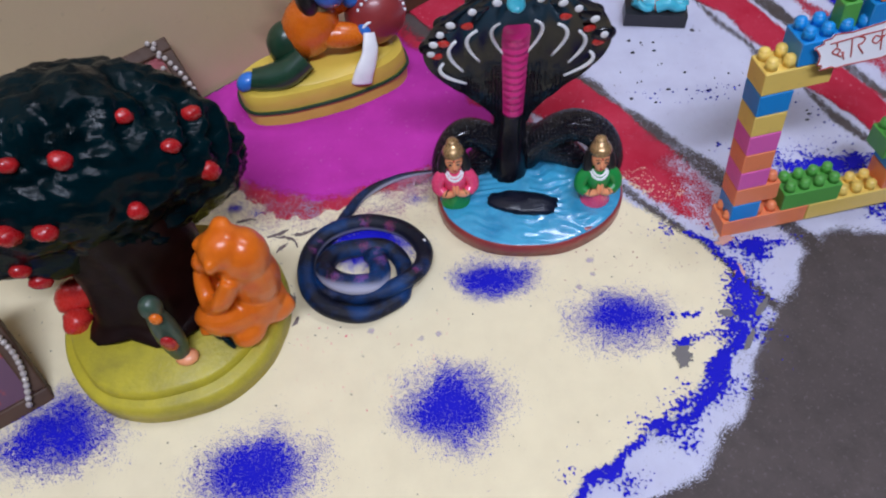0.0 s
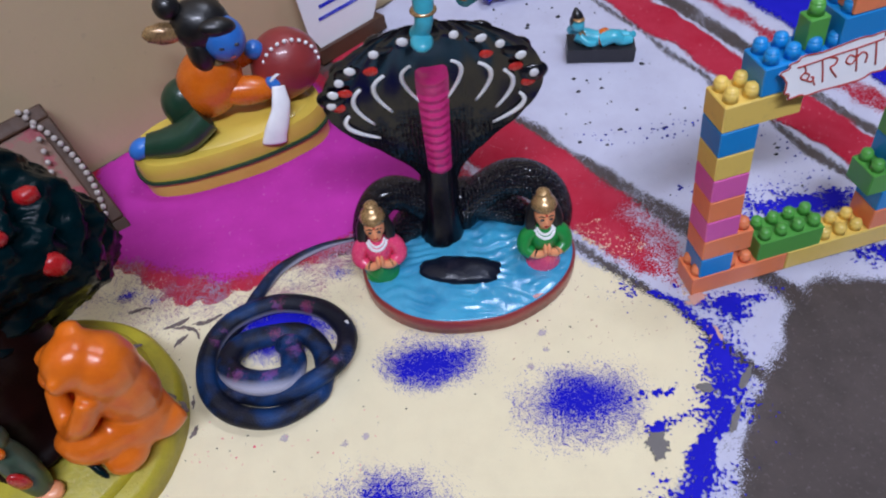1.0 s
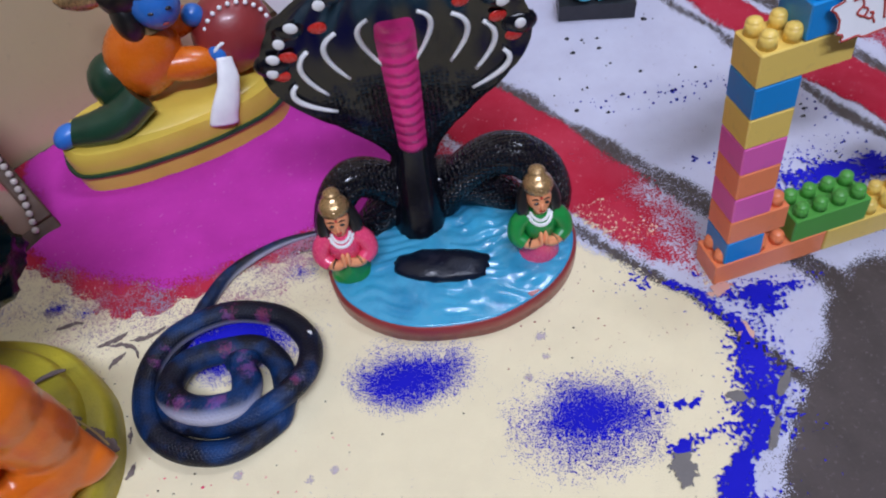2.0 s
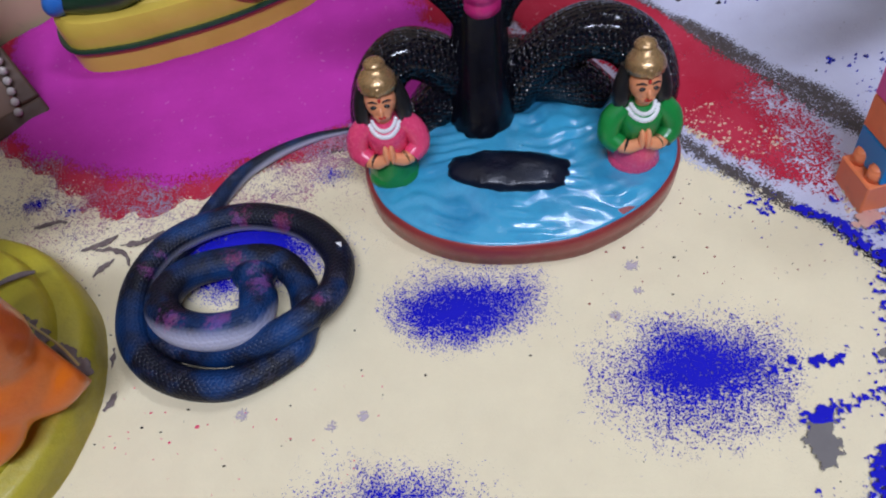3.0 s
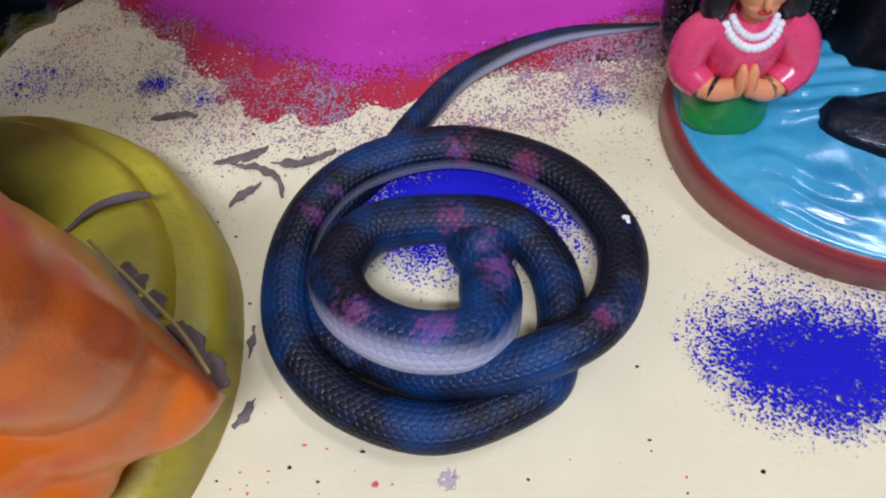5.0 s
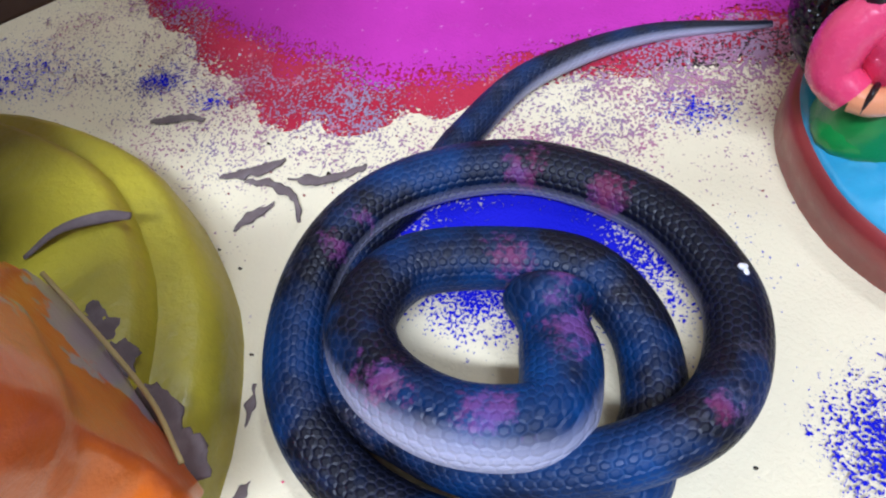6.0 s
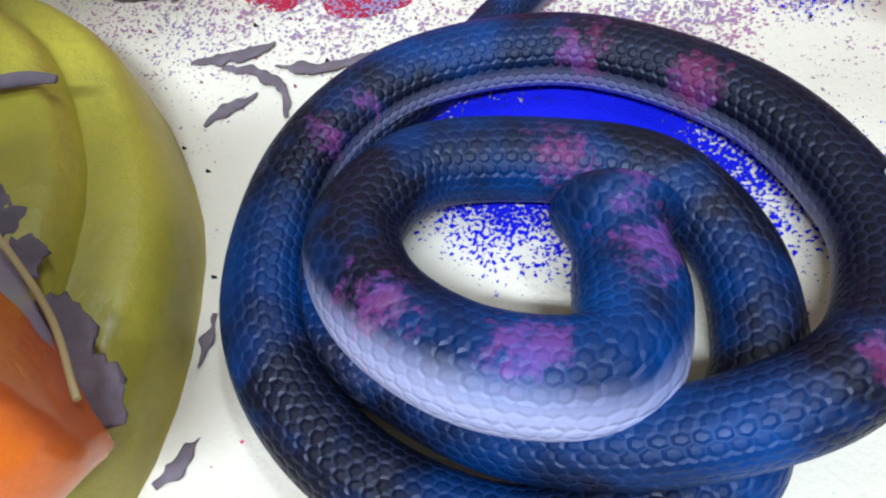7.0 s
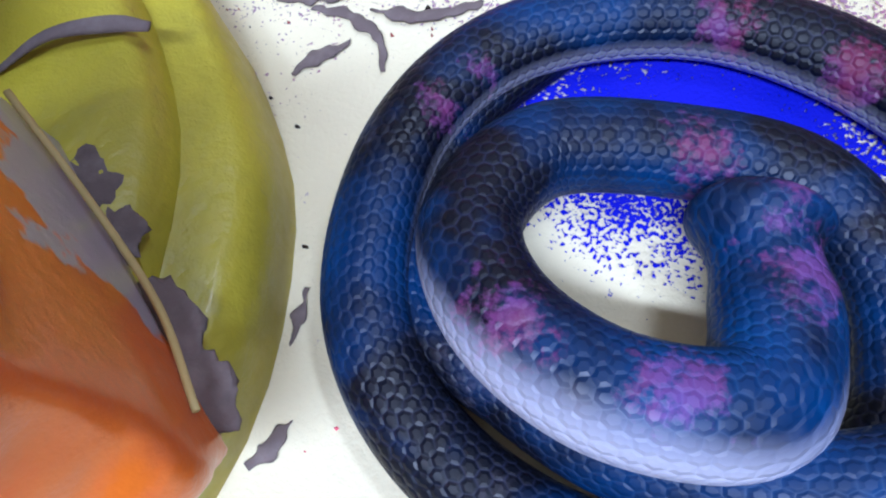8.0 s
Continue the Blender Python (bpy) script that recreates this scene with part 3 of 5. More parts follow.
# ---- serpent ornament with a round pool ----
def scaly_black():
    m, n, l, b = nodes_of("black_beaded_paint")
    tc = n.new("ShaderNodeTexCoord")
    vo = n.new("ShaderNodeTexVoronoi")
    vo.inputs["Scale"].default_value, vo.inputs["Randomness"].default_value = 400, 0.4
    l.new(tc.outputs["Object"], vo.inputs["Vector"])
    b.inputs["Base Color"].default_value = (0.003, 0.003, 0.006, 1)
    b.inputs["Roughness"].default_value = 0.14
    b.inputs["Specular IOR Level"].default_value = 0.4
    b.inputs["Coat Weight"].default_value = 0.1
    h = ramp(n, l, vo.outputs["Distance"], 0.0, 0.6, (1, 1, 1), (0, 0, 0))
    sep = n.new("ShaderNodeSeparateXYZ")
    l.new(tc.outputs["Object"], sep.inputs[0])
    wob = noise_node(n, l, 60, 3)
    high = math_node(n, l, "ADD", sep.outputs[2], math_node(n, l, "MULTIPLY", wob.outputs[0], 0.03))
    beads = ramp(n, l, math_node(n, l, "MULTIPLY", high, 5.0), 0.55, 0.68, (1, 1, 1), (0, 0, 0))    # the upper hood is smooth
    bump(n, l, b, math_node(n, l, "MULTIPLY", h, beads), 1.0, 0.0016)
    return m


M_BLACK_SCALY = scaly_black()
NAGA = (0.086, 0.445)
HX = 0.0745                      # the hood's middle


def hood_width(t):
    if t < 0.62:
        s = t / 0.62
        return 0.0125 + 0.0500 * (s * s * (3 - 2 * s)) ** 0.9
    return 0.0625 * math.sqrt(max(0.02, 1 - ((t - 0.62) / 0.40) ** 2))


def hood_point(s, t):
    w = hood_width(t)
    return Vector((HX + s * w, 0.480 - 0.010 * s * s * w / 0.06 - 0.05 * max(0, t - 0.5) ** 2, 0.06 + 0.124 * t))


def hood_at(x, z, lift=0.004):
    t = (z - 0.06) / 0.124
    s = max(-1, min(1, (x - HX) / hood_width(t)))
    p = hood_point(s, t)
    return (p.x, p.y - 0.0035 - lift, p.z)


def pool_paint():
    """Turquoise gloss paint with navy overspray at the rear, round the coils."""
    m = M_WATER.copy()
    n, l = m.node_tree.nodes, m.node_tree.links
    b = next(q for q in n if q.type == "BSDF_PRINCIPLED")
    old = b.inputs["Base Color"].links[0].from_socket
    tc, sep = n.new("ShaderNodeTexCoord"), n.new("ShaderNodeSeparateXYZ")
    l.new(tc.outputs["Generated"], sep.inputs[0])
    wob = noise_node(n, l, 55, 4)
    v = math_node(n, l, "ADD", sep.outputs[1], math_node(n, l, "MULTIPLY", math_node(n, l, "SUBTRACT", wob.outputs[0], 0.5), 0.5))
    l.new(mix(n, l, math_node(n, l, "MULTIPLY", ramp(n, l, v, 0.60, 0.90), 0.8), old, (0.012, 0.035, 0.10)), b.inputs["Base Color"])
    return m


def kneeling_doll(x, y):
    """Slots: blouse, skirt, skin, hair, gold, white, red."""
    bm = bmesh.new()
    e = lambda px, py, pz, r, slot, turn=(0, 0, 0), seg=16, lump=0.0: ell(bm, (x + px, y + py, pz), r, slot, turn, seg, lump, 140)
    # skirt spread over the folded legs
    tube(bm, [(x, y - 0.001, 0.012, .0118), (x, y - 0.0012, 0.018, .0124), (x, y - 0.001, 0.025, .0112), (x, y, 0.031, .0085)], 20, 1)
    e(0, -0.004, 0.018, (0.0128, 0.0098, 0.0072), 1, lump=0.05)
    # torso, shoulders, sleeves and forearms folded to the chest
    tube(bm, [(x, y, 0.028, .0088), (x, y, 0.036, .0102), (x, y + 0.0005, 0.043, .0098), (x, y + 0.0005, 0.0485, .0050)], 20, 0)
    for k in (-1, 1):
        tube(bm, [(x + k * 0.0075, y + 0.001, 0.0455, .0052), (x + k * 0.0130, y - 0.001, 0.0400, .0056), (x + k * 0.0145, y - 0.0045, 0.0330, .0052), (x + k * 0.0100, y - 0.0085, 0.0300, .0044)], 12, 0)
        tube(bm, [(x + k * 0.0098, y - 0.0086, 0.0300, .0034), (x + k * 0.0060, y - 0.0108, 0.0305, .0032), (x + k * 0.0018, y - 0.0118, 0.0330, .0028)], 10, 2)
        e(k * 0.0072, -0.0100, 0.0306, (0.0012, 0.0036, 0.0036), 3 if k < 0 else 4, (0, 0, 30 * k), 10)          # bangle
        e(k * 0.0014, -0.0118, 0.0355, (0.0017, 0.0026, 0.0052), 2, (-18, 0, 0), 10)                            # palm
        # hair falling beside the neck
        tube(bm, [(x + k * 0.0062, y + 0.0030, 0.0640, .0038), (x + k * 0.0088, y + 0.0022, 0.0560, .0042), (x + k * 0.0098, y + 0.0015, 0.0490, .0038), (x + k * 0.0096, y + 0.0005, 0.0425, .0020)], 10, 3)
        # eye, brow and cheek
        e(k * 0.0030, -0.0079, 0.0598, (0.0015, 0.0008, 0.0008), 3, (0, k * 6, 0), 10)
        tube(bm, [(x + k * 0.0012, y - 0.0082, 0.0618, .0003), (x + k * 0.0032, y - 0.0080, 0.0626, .0004), (x + k * 0.0052, y - 0.0066, 0.0615, .0002)], 6, 3, steps=3)
        e(k * 0.0072, -0.0002, 0.0570, (0.0011, 0.0014, 0.0018), 4, seg=10)                                      # ear stud
    # neck, head, nose, lips, forehead mark
    tube(bm, [(x, y, 0.046, .0040), (x, y - 0.0003, 0.050, .0036), (x, y - 0.0005, 0.054, .0044)], 14, 2)
    e(0, -0.0010, 0.0592, (0.0072, 0.0074, 0.0086), 2, seg=20)
    e(0, -0.0030, 0.0545, (0.0048, 0.0048, 0.0042), 2)
    e(0, -0.0086, 0.0574, (0.0011, 0.0014, 0.0021), 2, (-14, 0, 0), 10)
    e(0, -0.0077, 0.0542, (0.0018, 0.0009, 0.0007), 6, seg=10)
    e(0, -0.0084, 0.0632, (0.0007, 0.0006, 0.0012), 6, seg=8)
    # hair behind, gilt head cloth and topknot
    e(0, 0.0028, 0.0605, (0.0086, 0.0072, 0.0092), 3)
    tube(bm, [(x, y - 0.0008, 0.0640, .0082), (x, y - 0.0004, 0.0662, .0090), (x, y + 0.0002, 0.0690, .0084), (x, y + 0.0008, 0.0718, .0062), (x, y + 0.0012, 0.0732, .0050),
              (x, y + 0.0012, 0.0744, .0050), (x, y + 0.0014, 0.0760, .0036), (x, y + 0.0015, 0.0770, .0008)], 20, 4)
    e(0, -0.0086, 0.0668, (0.0018, 0.0010, 0.0024), 4, seg=10)
    # white bead collar
    for i in range(15):
        a = radians(200 + 140 * i / 14)
        r = 0.0072
        e(r * math.cos(a), 0.0012 + (r + 0.0022) * math.sin(a), 0.0475 + 0.0035 * math.sin(a), (0.0013, 0.0013, 0.0013), 5, seg=8)
        e(0.8 * r * math.cos(a), 0.0014 + 0.85 * (r + 0.002) * math.sin(a), 0.0492 + 0.003 * math.sin(a), (0.0011, 0.0011, 0.0011), 5, seg=8)
    bm.transform(Matrix.Translation((x, y, 0.012)) @ Matrix.Diagonal((0.91, 0.91, 0.90, 1)) @ Matrix.Translation((-x, -y, -0.012)))
    for v in bm.verts:
        v.co.z += 0.004 * max(0.0, min(1.0, (v.co.z - 0.020) / 0.007))
    for v in bm.verts:                                        # the face is lifted
        if v.co.z > 0.050:
            v.co.y += 0.32 * (v.co.z - 0.050)
            v.co.z += 0.10 * (y - v.co.y)
    return bm


def serpent_ornament():
    top = holder("serpent_ornament", (NAGA[0], NAGA[1], 0.001), "glossy many-headed black serpent ornament on a round turquoise pool base", "ornament")
    inv = Matrix.Translation((-NAGA[0], -NAGA[1], -0.001))

    def add(name, bm, material, label="", parent=None, smooth=True):
        bm.transform(inv)
        return part(name, bm, material, parent or top, label, smooth)

    bm = bmesh.new()
    outline = oval(NAGA[0], NAGA[1], 0.0724, 0.0535, 0, 64, 0.02)
    slab(bm, outline, 0.001, 0.0155, 0, 0.003)
    add("pedestal", bm, M_MAROON, "brick-red painted rim")
    # pool with painted ripples
    bm = bmesh.new()
    rows = []
    for i in range(45):
        f = i / 44
        row = []
        for x, y in oval(NAGA[0], NAGA[1], 0.0703 * f + 1e-5, 0.0517 * f + 1e-5, 0, 144, 0.02):
            wave = math.sin(820 * (y - 0.44) + 200 * (x - 0.08) * noise.noise((x * 20, y * 20, 5)) + 7 * noise.noise((x * 60, y * 35, 0)))
            h = 0.0155 + 0.0015 * wave * max(0, 0.22 + 1.2 * noise.noise((x * 55, y * 55, 3))) * (1 - f ** 8) + 0.0012 * noise.noise((x * 110, y * 110, 8)) * (1 - f ** 8)
            row.append(bm.verts.new((x, y, h + 0.0035 * (1 - f ** 3))))
        rows.append(row)
    for a, b in zip(rows, rows[1:]):
        for k in range(144):
            bm.faces.new((a[k], a[(k + 1) % 144], b[(k + 1) % 144], b[k]))
    bm.faces.new(rows[0])
    skirt = [bm.verts.new((v.co.x, v.co.y, 0.012)) for v in rows[-1]]
    for k in range(144):
        bm.faces.new((rows[-1][k], rows[-1][(k + 1) % 144], skirt[(k + 1) % 144], skirt[k]))
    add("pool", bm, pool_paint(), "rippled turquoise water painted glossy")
    # dark rock in the pool
    bm = bmesh.new()
    ell(bm, (0.079, 0.431, 0.0180), (0.0285, 0.0115, 0.0062), 0, (0, 0, -12), 40, 0.16, 75)
    add("rock", bm, M_SERPENT_ROCK, "lumpy blue-black rock in the water")
    # body loops behind
    for way in ([(0.075, 0.476, 0.012, .012), (0.058, 0.479, 0.040, .0125), (0.040, 0.478, 0.052, .012), (0.027, 0.472, 0.045, .0115), (0.021, 0.463, 0.028, .0105), (0.028, 0.455, 0.014, .008)],
                [(0.080, 0.476, 0.012, .012), (0.100, 0.478, 0.040, .0125), (0.122, 0.477, 0.052, .013), (0.141, 0.470, 0.046, .013), (0.148, 0.460, 0.030, .012), (0.142, 0.448, 0.014, .009)],
                [(0.040, 0.470, 0.016, .010), (0.060, 0.480, 0.026, .014), (0.085, 0.484, 0.030, .016), (0.110, 0.480, 0.026, .014), (0.130, 0.470, 0.016, .010)]):
        bm = bmesh.new()
        tube(bm, way, 18, flat=0.95)
        for v in bm.verts:
            v.co.z = max(v.co.z, 0.006)
        add("coil", bm, M_BLACK_SCALY, "thick loop of the black serpent body")
    # neck
    bm = bmesh.new()
    tube(bm, [(0.071, 0.466, 0.012, .016), (0.0715, 0.472, 0.030, .0145), (0.073, 0.480, 0.052, .013), (HX, 0.486, 0.075, .012)], 18)
    add("neck", bm, M_BLACK)
    # hood
    bm = bmesh.new()
    nx, nt = 40, 34
    for face in (-1, 1):
        g = []
        for j in range(nt + 1):
            t = j / nt
            row = []
            for i in range(nx + 1):
                s = -1 + 2 * i / nx
                p = hood_point(s, t)
                th = 0.0036 * (1 - abs(s) ** 4) * (1 - max(0, (t - 0.9) / 0.1) ** 2) + 0.0004
                rib = 0.0012 * math.cos(s * 22) * min(1, t * 2) * (0.25 if t > 0.55 else 0)
                row.append(bm.verts.new((p.x, p.y + face * th - (rib if face < 0 else 0), p.z)))
            g.append(row)
        for a, b in zip(g, g[1:]):
            for i in range(nx):
                q = (a[i], a[i + 1], b[i + 1], b[i])
                bm.faces.new(q if face < 0 else q[::-1])
    bmesh.ops.remove_doubles(bm, verts=bm.verts, dist=0.0009)
    hood = add("hood", bm, M_BLACK_SCALY, "flared black hood with beaded relief")
    # small heads along the hood's rim, with flat dabs of red and white paint
    for k in range(7):
        a = radians(170 - 160 * k / 6)
        bm = bmesh.new()
        p = hood_at(HX + 0.0575 * math.cos(a), 0.133 + 0.043 * math.sin(a), 0.0)
        ell(bm, (p[0], p[1] + 0.003, p[2] + 0.002), (0.0085, 0.0042, 0.0062), 0, (0, 0, 0), 18)
        add("serpent_head", bm, M_BLACK, parent=hood)
    for deg in (170, 153, 127, 56, 32, 11):
        a = radians(deg)
        bm = bmesh.new()
        p = hood_at(HX + 0.0545 * math.cos(a), 0.131 + 0.034 * math.sin(a), 0.0006)
        ell(bm, p, (0.0042, 0.0011, 0.0030), 0, (0, 8 if deg > 90 else -8, 0), 14, 0.08, 200)
        add("red_mouth", bm, M_REDP, "dab of red paint", hood)
    for k, deg in enumerate((174, 163, 151, 139, 121, 104, 77, 62, 50, 33, 12)):
        a = radians(deg)
        bm = bmesh.new()
        p = hood_at(HX + 0.0575 * math.cos(a), min(0.136 + 0.0405 * math.sin(a), 0.178), 0.0006)
        ell(bm, p, (0.0027 + 0.0005 * (k % 2), 0.0009, 0.0026), 0, (0, 20 if deg > 90 else -20, 0), 12, 0.08, 200)
        add("white_dot", bm, M_PEARL, "dab of white paint", hood)
    # white curved strokes
    for sx in (-1, 1):
        for (x0, z0), (x1, z1), (x2, z2) in (((.011, .1555), (.024, .151), (.0075, .126)), ((.026, .152), (.041, .146), (.0245, .1235)),
                                             ((.040, .146), (.0525, .138), (.036, .118)), ((.049, .129), (.059, .122), (.034, .107))):
            bm = bmesh.new()
            pts = []
            for k in range(9):
                t = k / 8
                x = (1 - t) ** 2 * x0 + 2 * t * (1 - t) * x1 + t * t * x2
                z = (1 - t) ** 2 * z0 + 2 * t * (1 - t) * z1 + t * t * z2
                pts.append((*hood_at(HX + sx * x, z, 0.0004), 0.0013 * (0.55 + 0.6 * math.sin(math.pi * (0.15 + 0.8 * t)))))
            tube(bm, pts, 8, steps=2)
            add("white_stroke", bm, M_PEARL, "curved stroke of white paint", hood)
    # ridged pink belly band
    bm = bmesh.new()
    rows = []
    for j in range(85):
        t = j / 84
        z = 0.070 + 0.083 * t
        w = 0.0085 + 0.0025 * t
        row = []
        for i in range(9):
            s = -1 + i / 4
            p = hood_at(HX + s * w, z, 0.0)
            ridge = 0.0011 * abs(math.sin(math.pi * t * 13)) * (1 if t < 0.75 else 0.4)
            row.append(bm.verts.new((p[0], p[1] - (0.0065 * (1 - s * s) * min(1, 0.25 + (1 - t) * 6) + ridge * (1 - s ** 4)) + 0.001, z)))
        rows.append(row)
    for a, b in zip(rows, rows[1:]):
        for i in range(8):
            bm.faces.new((a[i], a[i + 1], b[i + 1], b[i]))
    add("belly_band", bm, M_ROSE, "ridged rose-pink band down the hood", hood)
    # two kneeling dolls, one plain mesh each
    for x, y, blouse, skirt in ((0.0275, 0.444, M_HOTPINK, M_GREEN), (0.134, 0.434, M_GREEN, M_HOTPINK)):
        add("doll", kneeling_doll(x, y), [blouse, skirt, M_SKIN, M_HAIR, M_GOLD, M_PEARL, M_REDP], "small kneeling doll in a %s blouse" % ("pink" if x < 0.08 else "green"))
    return top


serpent_ornament()

# ---- fruit tree ornament ----
def monkey_paint():
    """Orange gloss paint that misses most of the flat rear side."""
    m, n, l, b = nodes_of("orange_paint_with_bare_back")
    tc = n.new("ShaderNodeTexCoord")
    dot = n.new("ShaderNodeVectorMath")
    dot.operation = "DOT_PRODUCT"
    dot.inputs[1].default_value = (-0.64, -0.77, 0)
    l.new(tc.outputs["Object"], dot.inputs[0])
    big, fine = noise_node(n, l, 45, 5), noise_node(n, l, 420, 3)
    depth = math_node(n, l, "SUBTRACT", dot.outputs["Value"], -0.64 * 0.089 + 0.77 * 0.010)
    sep = n.new("ShaderNodeSeparateXYZ")
    l.new(tc.outputs["Object"], sep.inputs[0])
    low = math_node(n, l, "MULTIPLY", math_node(n, l, "SUBTRACT", sep.outputs[2], 0.052), 22.0)
    v = math_node(n, l, "ADD", math_node(n, l, "MULTIPLY", depth, 170.0), math_node(n, l, "MULTIPLY", big.outputs[0], 0.9))
    v = math_node(n, l, "ADD", v, low)
    along = n.new("ShaderNodeVectorMath")
    along.operation = "DOT_PRODUCT"
    along.inputs[1].default_value = (-0.77, 0.64, 0)
    l.new(tc.outputs["Object"], along.inputs[0])
    corner = math_node(n, l, "SUBTRACT", -0.77 * 0.089 - 0.64 * 0.010 + 0.022, along.outputs["Value"])
    v = math_node(n, l, "ADD", v, math_node(n, l, "MAXIMUM", math_node(n, l, "MULTIPLY", corner, 45.0), 0.0))
    dabs = noise_node(n, l, 150, 3)
    v = math_node(n, l, "ADD", v, math_node(n, l, "MULTIPLY", math_node(n, l, "SUBTRACT", dabs.outputs[0], 0.5), 0.9))
    c = mix(n, l, ramp(n, l, big.outputs[0], 0.45, 0.75), (0.74, 0.16, 0.008), (0.60, 0.10, 0.006))
    c = mix(n, l, ramp(n, l, v, 0.22, 0.30), (0.43, 0.385, 0.39), c)
    l.new(c, b.inputs["Base Color"])
    b.inputs["Roughness"].default_value = 0.28
    b.inputs["Coat Weight"].default_value, b.inputs["Coat Roughness"].default_value = 0.15, 0.08
    bump(n, l, b, fine.outputs[0], 0.25, 0.0008)
    return m


TREE = (-0.180, 0.361)


def tree_ornament():
    top = holder("tree_ornament", (TREE[0], TREE[1], 0.001), "painted fruit tree ornament with an orange monkey on a yellow base", "ornament")
    inv = Matrix.Translation((-TREE[0], -TREE[1], -0.001))

    def add(name, bm, material, label="", parent=None, smooth=True):
        bm.transform(inv)
        return part(name, bm, material, parent or top, label, smooth)

    bm = bmesh.new()
    lower = oval(TREE[0], TREE[1], 0.080, 0.077, 0, 56, 0.03)
    slab(bm, lower, 0.001, 0.021, 0, 0.006)
    upper = oval(TREE[0] - 0.002, TREE[1] + 0.001, 0.071, 0.069, 0, 56, 0.04)
    slab(bm, upper, 0.010, 0.028, 0, 0.007)
    add("base", bm, M_YELLOW, "two-tiered yellow painted base")
    # trunk with root flare
    bm = bmesh.new()
    tube(bm, [(-0.190, 0.366, 0.024, .046), (-0.190, 0.370, 0.036, .040), (-0.188, 0.378, 0.065, .038), (-0.188, 0.386, 0.10, .042), (-0.19, 0.392, 0.125, .044)], 28)
    for v in bm.verts:
        a = math.atan2(v.co.y - 0.375, v.co.x + 0.188)
        k = 1 + 0.10 * math.sin(5 * a + 20 * v.co.z) + 0.08 * noise.noise(v.co * 60)
        v.co.x = -0.188 + (v.co.x + 0.188) * k
        v.co.y = 0.375 + (v.co.y - 0.375) * k
    add("trunk", bm, M_BARK, "dark brown gnarled trunk")
    # crown: a lumpy leaf mass with ragged rim
    bm = bmesh.new()
    bmesh.ops.create_icosphere(bm, subdivisions=6, radius=1)
    tilt = pose(-0.217, 0.403, 0.122, 28, -8, 6)
    for v in bm.verts:
        c = v.co.copy()
        p = Vector((c.x * 0.107, c.y * 0.060, c.z * 0.090))
        cell = noise.voronoi(p * 34)[0][0]
        leaf = noise.voronoi(p * 120)[0][0]
        n1 = noise.noise(p * 26) * 0.08 + 0.13 * (0.45 - cell) + 0.05 * (0.45 - leaf) + 0.02 * noise.noise(p * 260)
        rim = 0.03 * math.sin(31 * math.atan2(c.z, c.x)) * max(0, 1 - abs(c.y) * 2.2)
        v.co = tilt @ (p * (1 + n1 + rim))
    crown = add("crown", bm, M_TREE, "dense bottle-green painted foliage")
    tree_pts = ((-0.142, 0.198), (-0.107, 0.196), (-0.188, 0.17), (-0.126, 0.174), (-0.166, 0.123), (-0.113, 0.153), (-0.218, 0.17), (-0.228, 0.11), (-0.251, 0.11), (-0.265, 0.072), (-0.257, 0.059))
    bpy.context.view_layer.update()
    for i, (x, z) in enumerate(tree_pts):
        k = 0.8 + 0.35 * (i * 37 % 11) / 11
        aim = Vector((x, 0.37, z)) - Vector((TREE[0], TREE[1], 0.001))
        start = aim + 0.8 * (Vector((0.017 - x, -0.265, 0.442 - z)))
        ok, loc, nor, _ = crown.ray_cast(start, (aim - start).normalized())
        if not ok:
            continue
        bm = bmesh.new()
        ell(bm, loc + nor * 0.001, (0.0066 * k, 0.0052 * k, 0.0054 * k), 0, (20, 40 * k, 30), 16, 0.22, 130)
        part("fruit", bm, M_FRUIT, crown, "round red fruit")
    # monkey, one plain shape
    bm = bmesh.new()
    seat = Matrix(((-0.77, -0.64, 0, -0.091), (0.64, -0.77, 0, 0.351), (0, 0, 1, 0), (0, 0, 0, 1)))   # along the flat back, away from it, up
    ell(bm, (0.027, 0.016, 0.044), (0.031, 0.025, 0.022))                       # haunches
    ell(bm, (0.026, 0.012, 0.070), (0.028, 0.018, 0.032), 0, (0, 6, 0))           # rounded back
    ell(bm, (0.027, 0.013, 0.092), (0.024, 0.017, 0.022))                         # shoulders
    ell(bm, (0.036, 0.019, 0.103), (0.019, 0.016, 0.016))                         # head
    ell(bm, (0.049, 0.028, 0.091), (0.0085, 0.0085, 0.0095), 0, (0, 25, 0))       # muzzle
    ell(bm, (0.051, 0.024, 0.107), (0.006, 0.007, 0.004), 0, (0, 20, 0))          # brow
    ell(bm, (0.030, 0.034, 0.104), (0.0055, 0.0035, 0.0065))                      # ear
    ell(bm, (0.044, 0.012, 0.115), (0.008, 0.006, 0.004))
    tube(bm, [(0.020, 0.028, 0.088, .0075), (0.022, 0.038, 0.074, .0080), (0.034, 0.041, 0.066, .0068), (0.047, 0.036, 0.074, .0058), (0.052, 0.032, 0.083, .0050)], 12)   # arm to the mouth
    tube(bm, [(0.046, 0.014, 0.082, .0065), (0.054, 0.024, 0.070, .0065), (0.053, 0.032, 0.058, .0055)], 12)
    tube(bm, [(0.012, 0.022, 0.040, .0125), (0.022, 0.040, 0.050, .0125), (0.036, 0.044, 0.053, .0105), (0.044, 0.044, 0.038, .0085), (0.040, 0.050, 0.030, .0065)], 14)    # near leg
    ell(bm, (0.054, 0.026, 0.047), (0.011, 0.013, 0.016))
    ell(bm, (0.010, 0.034, 0.036), (0.013, 0.013, 0.010))
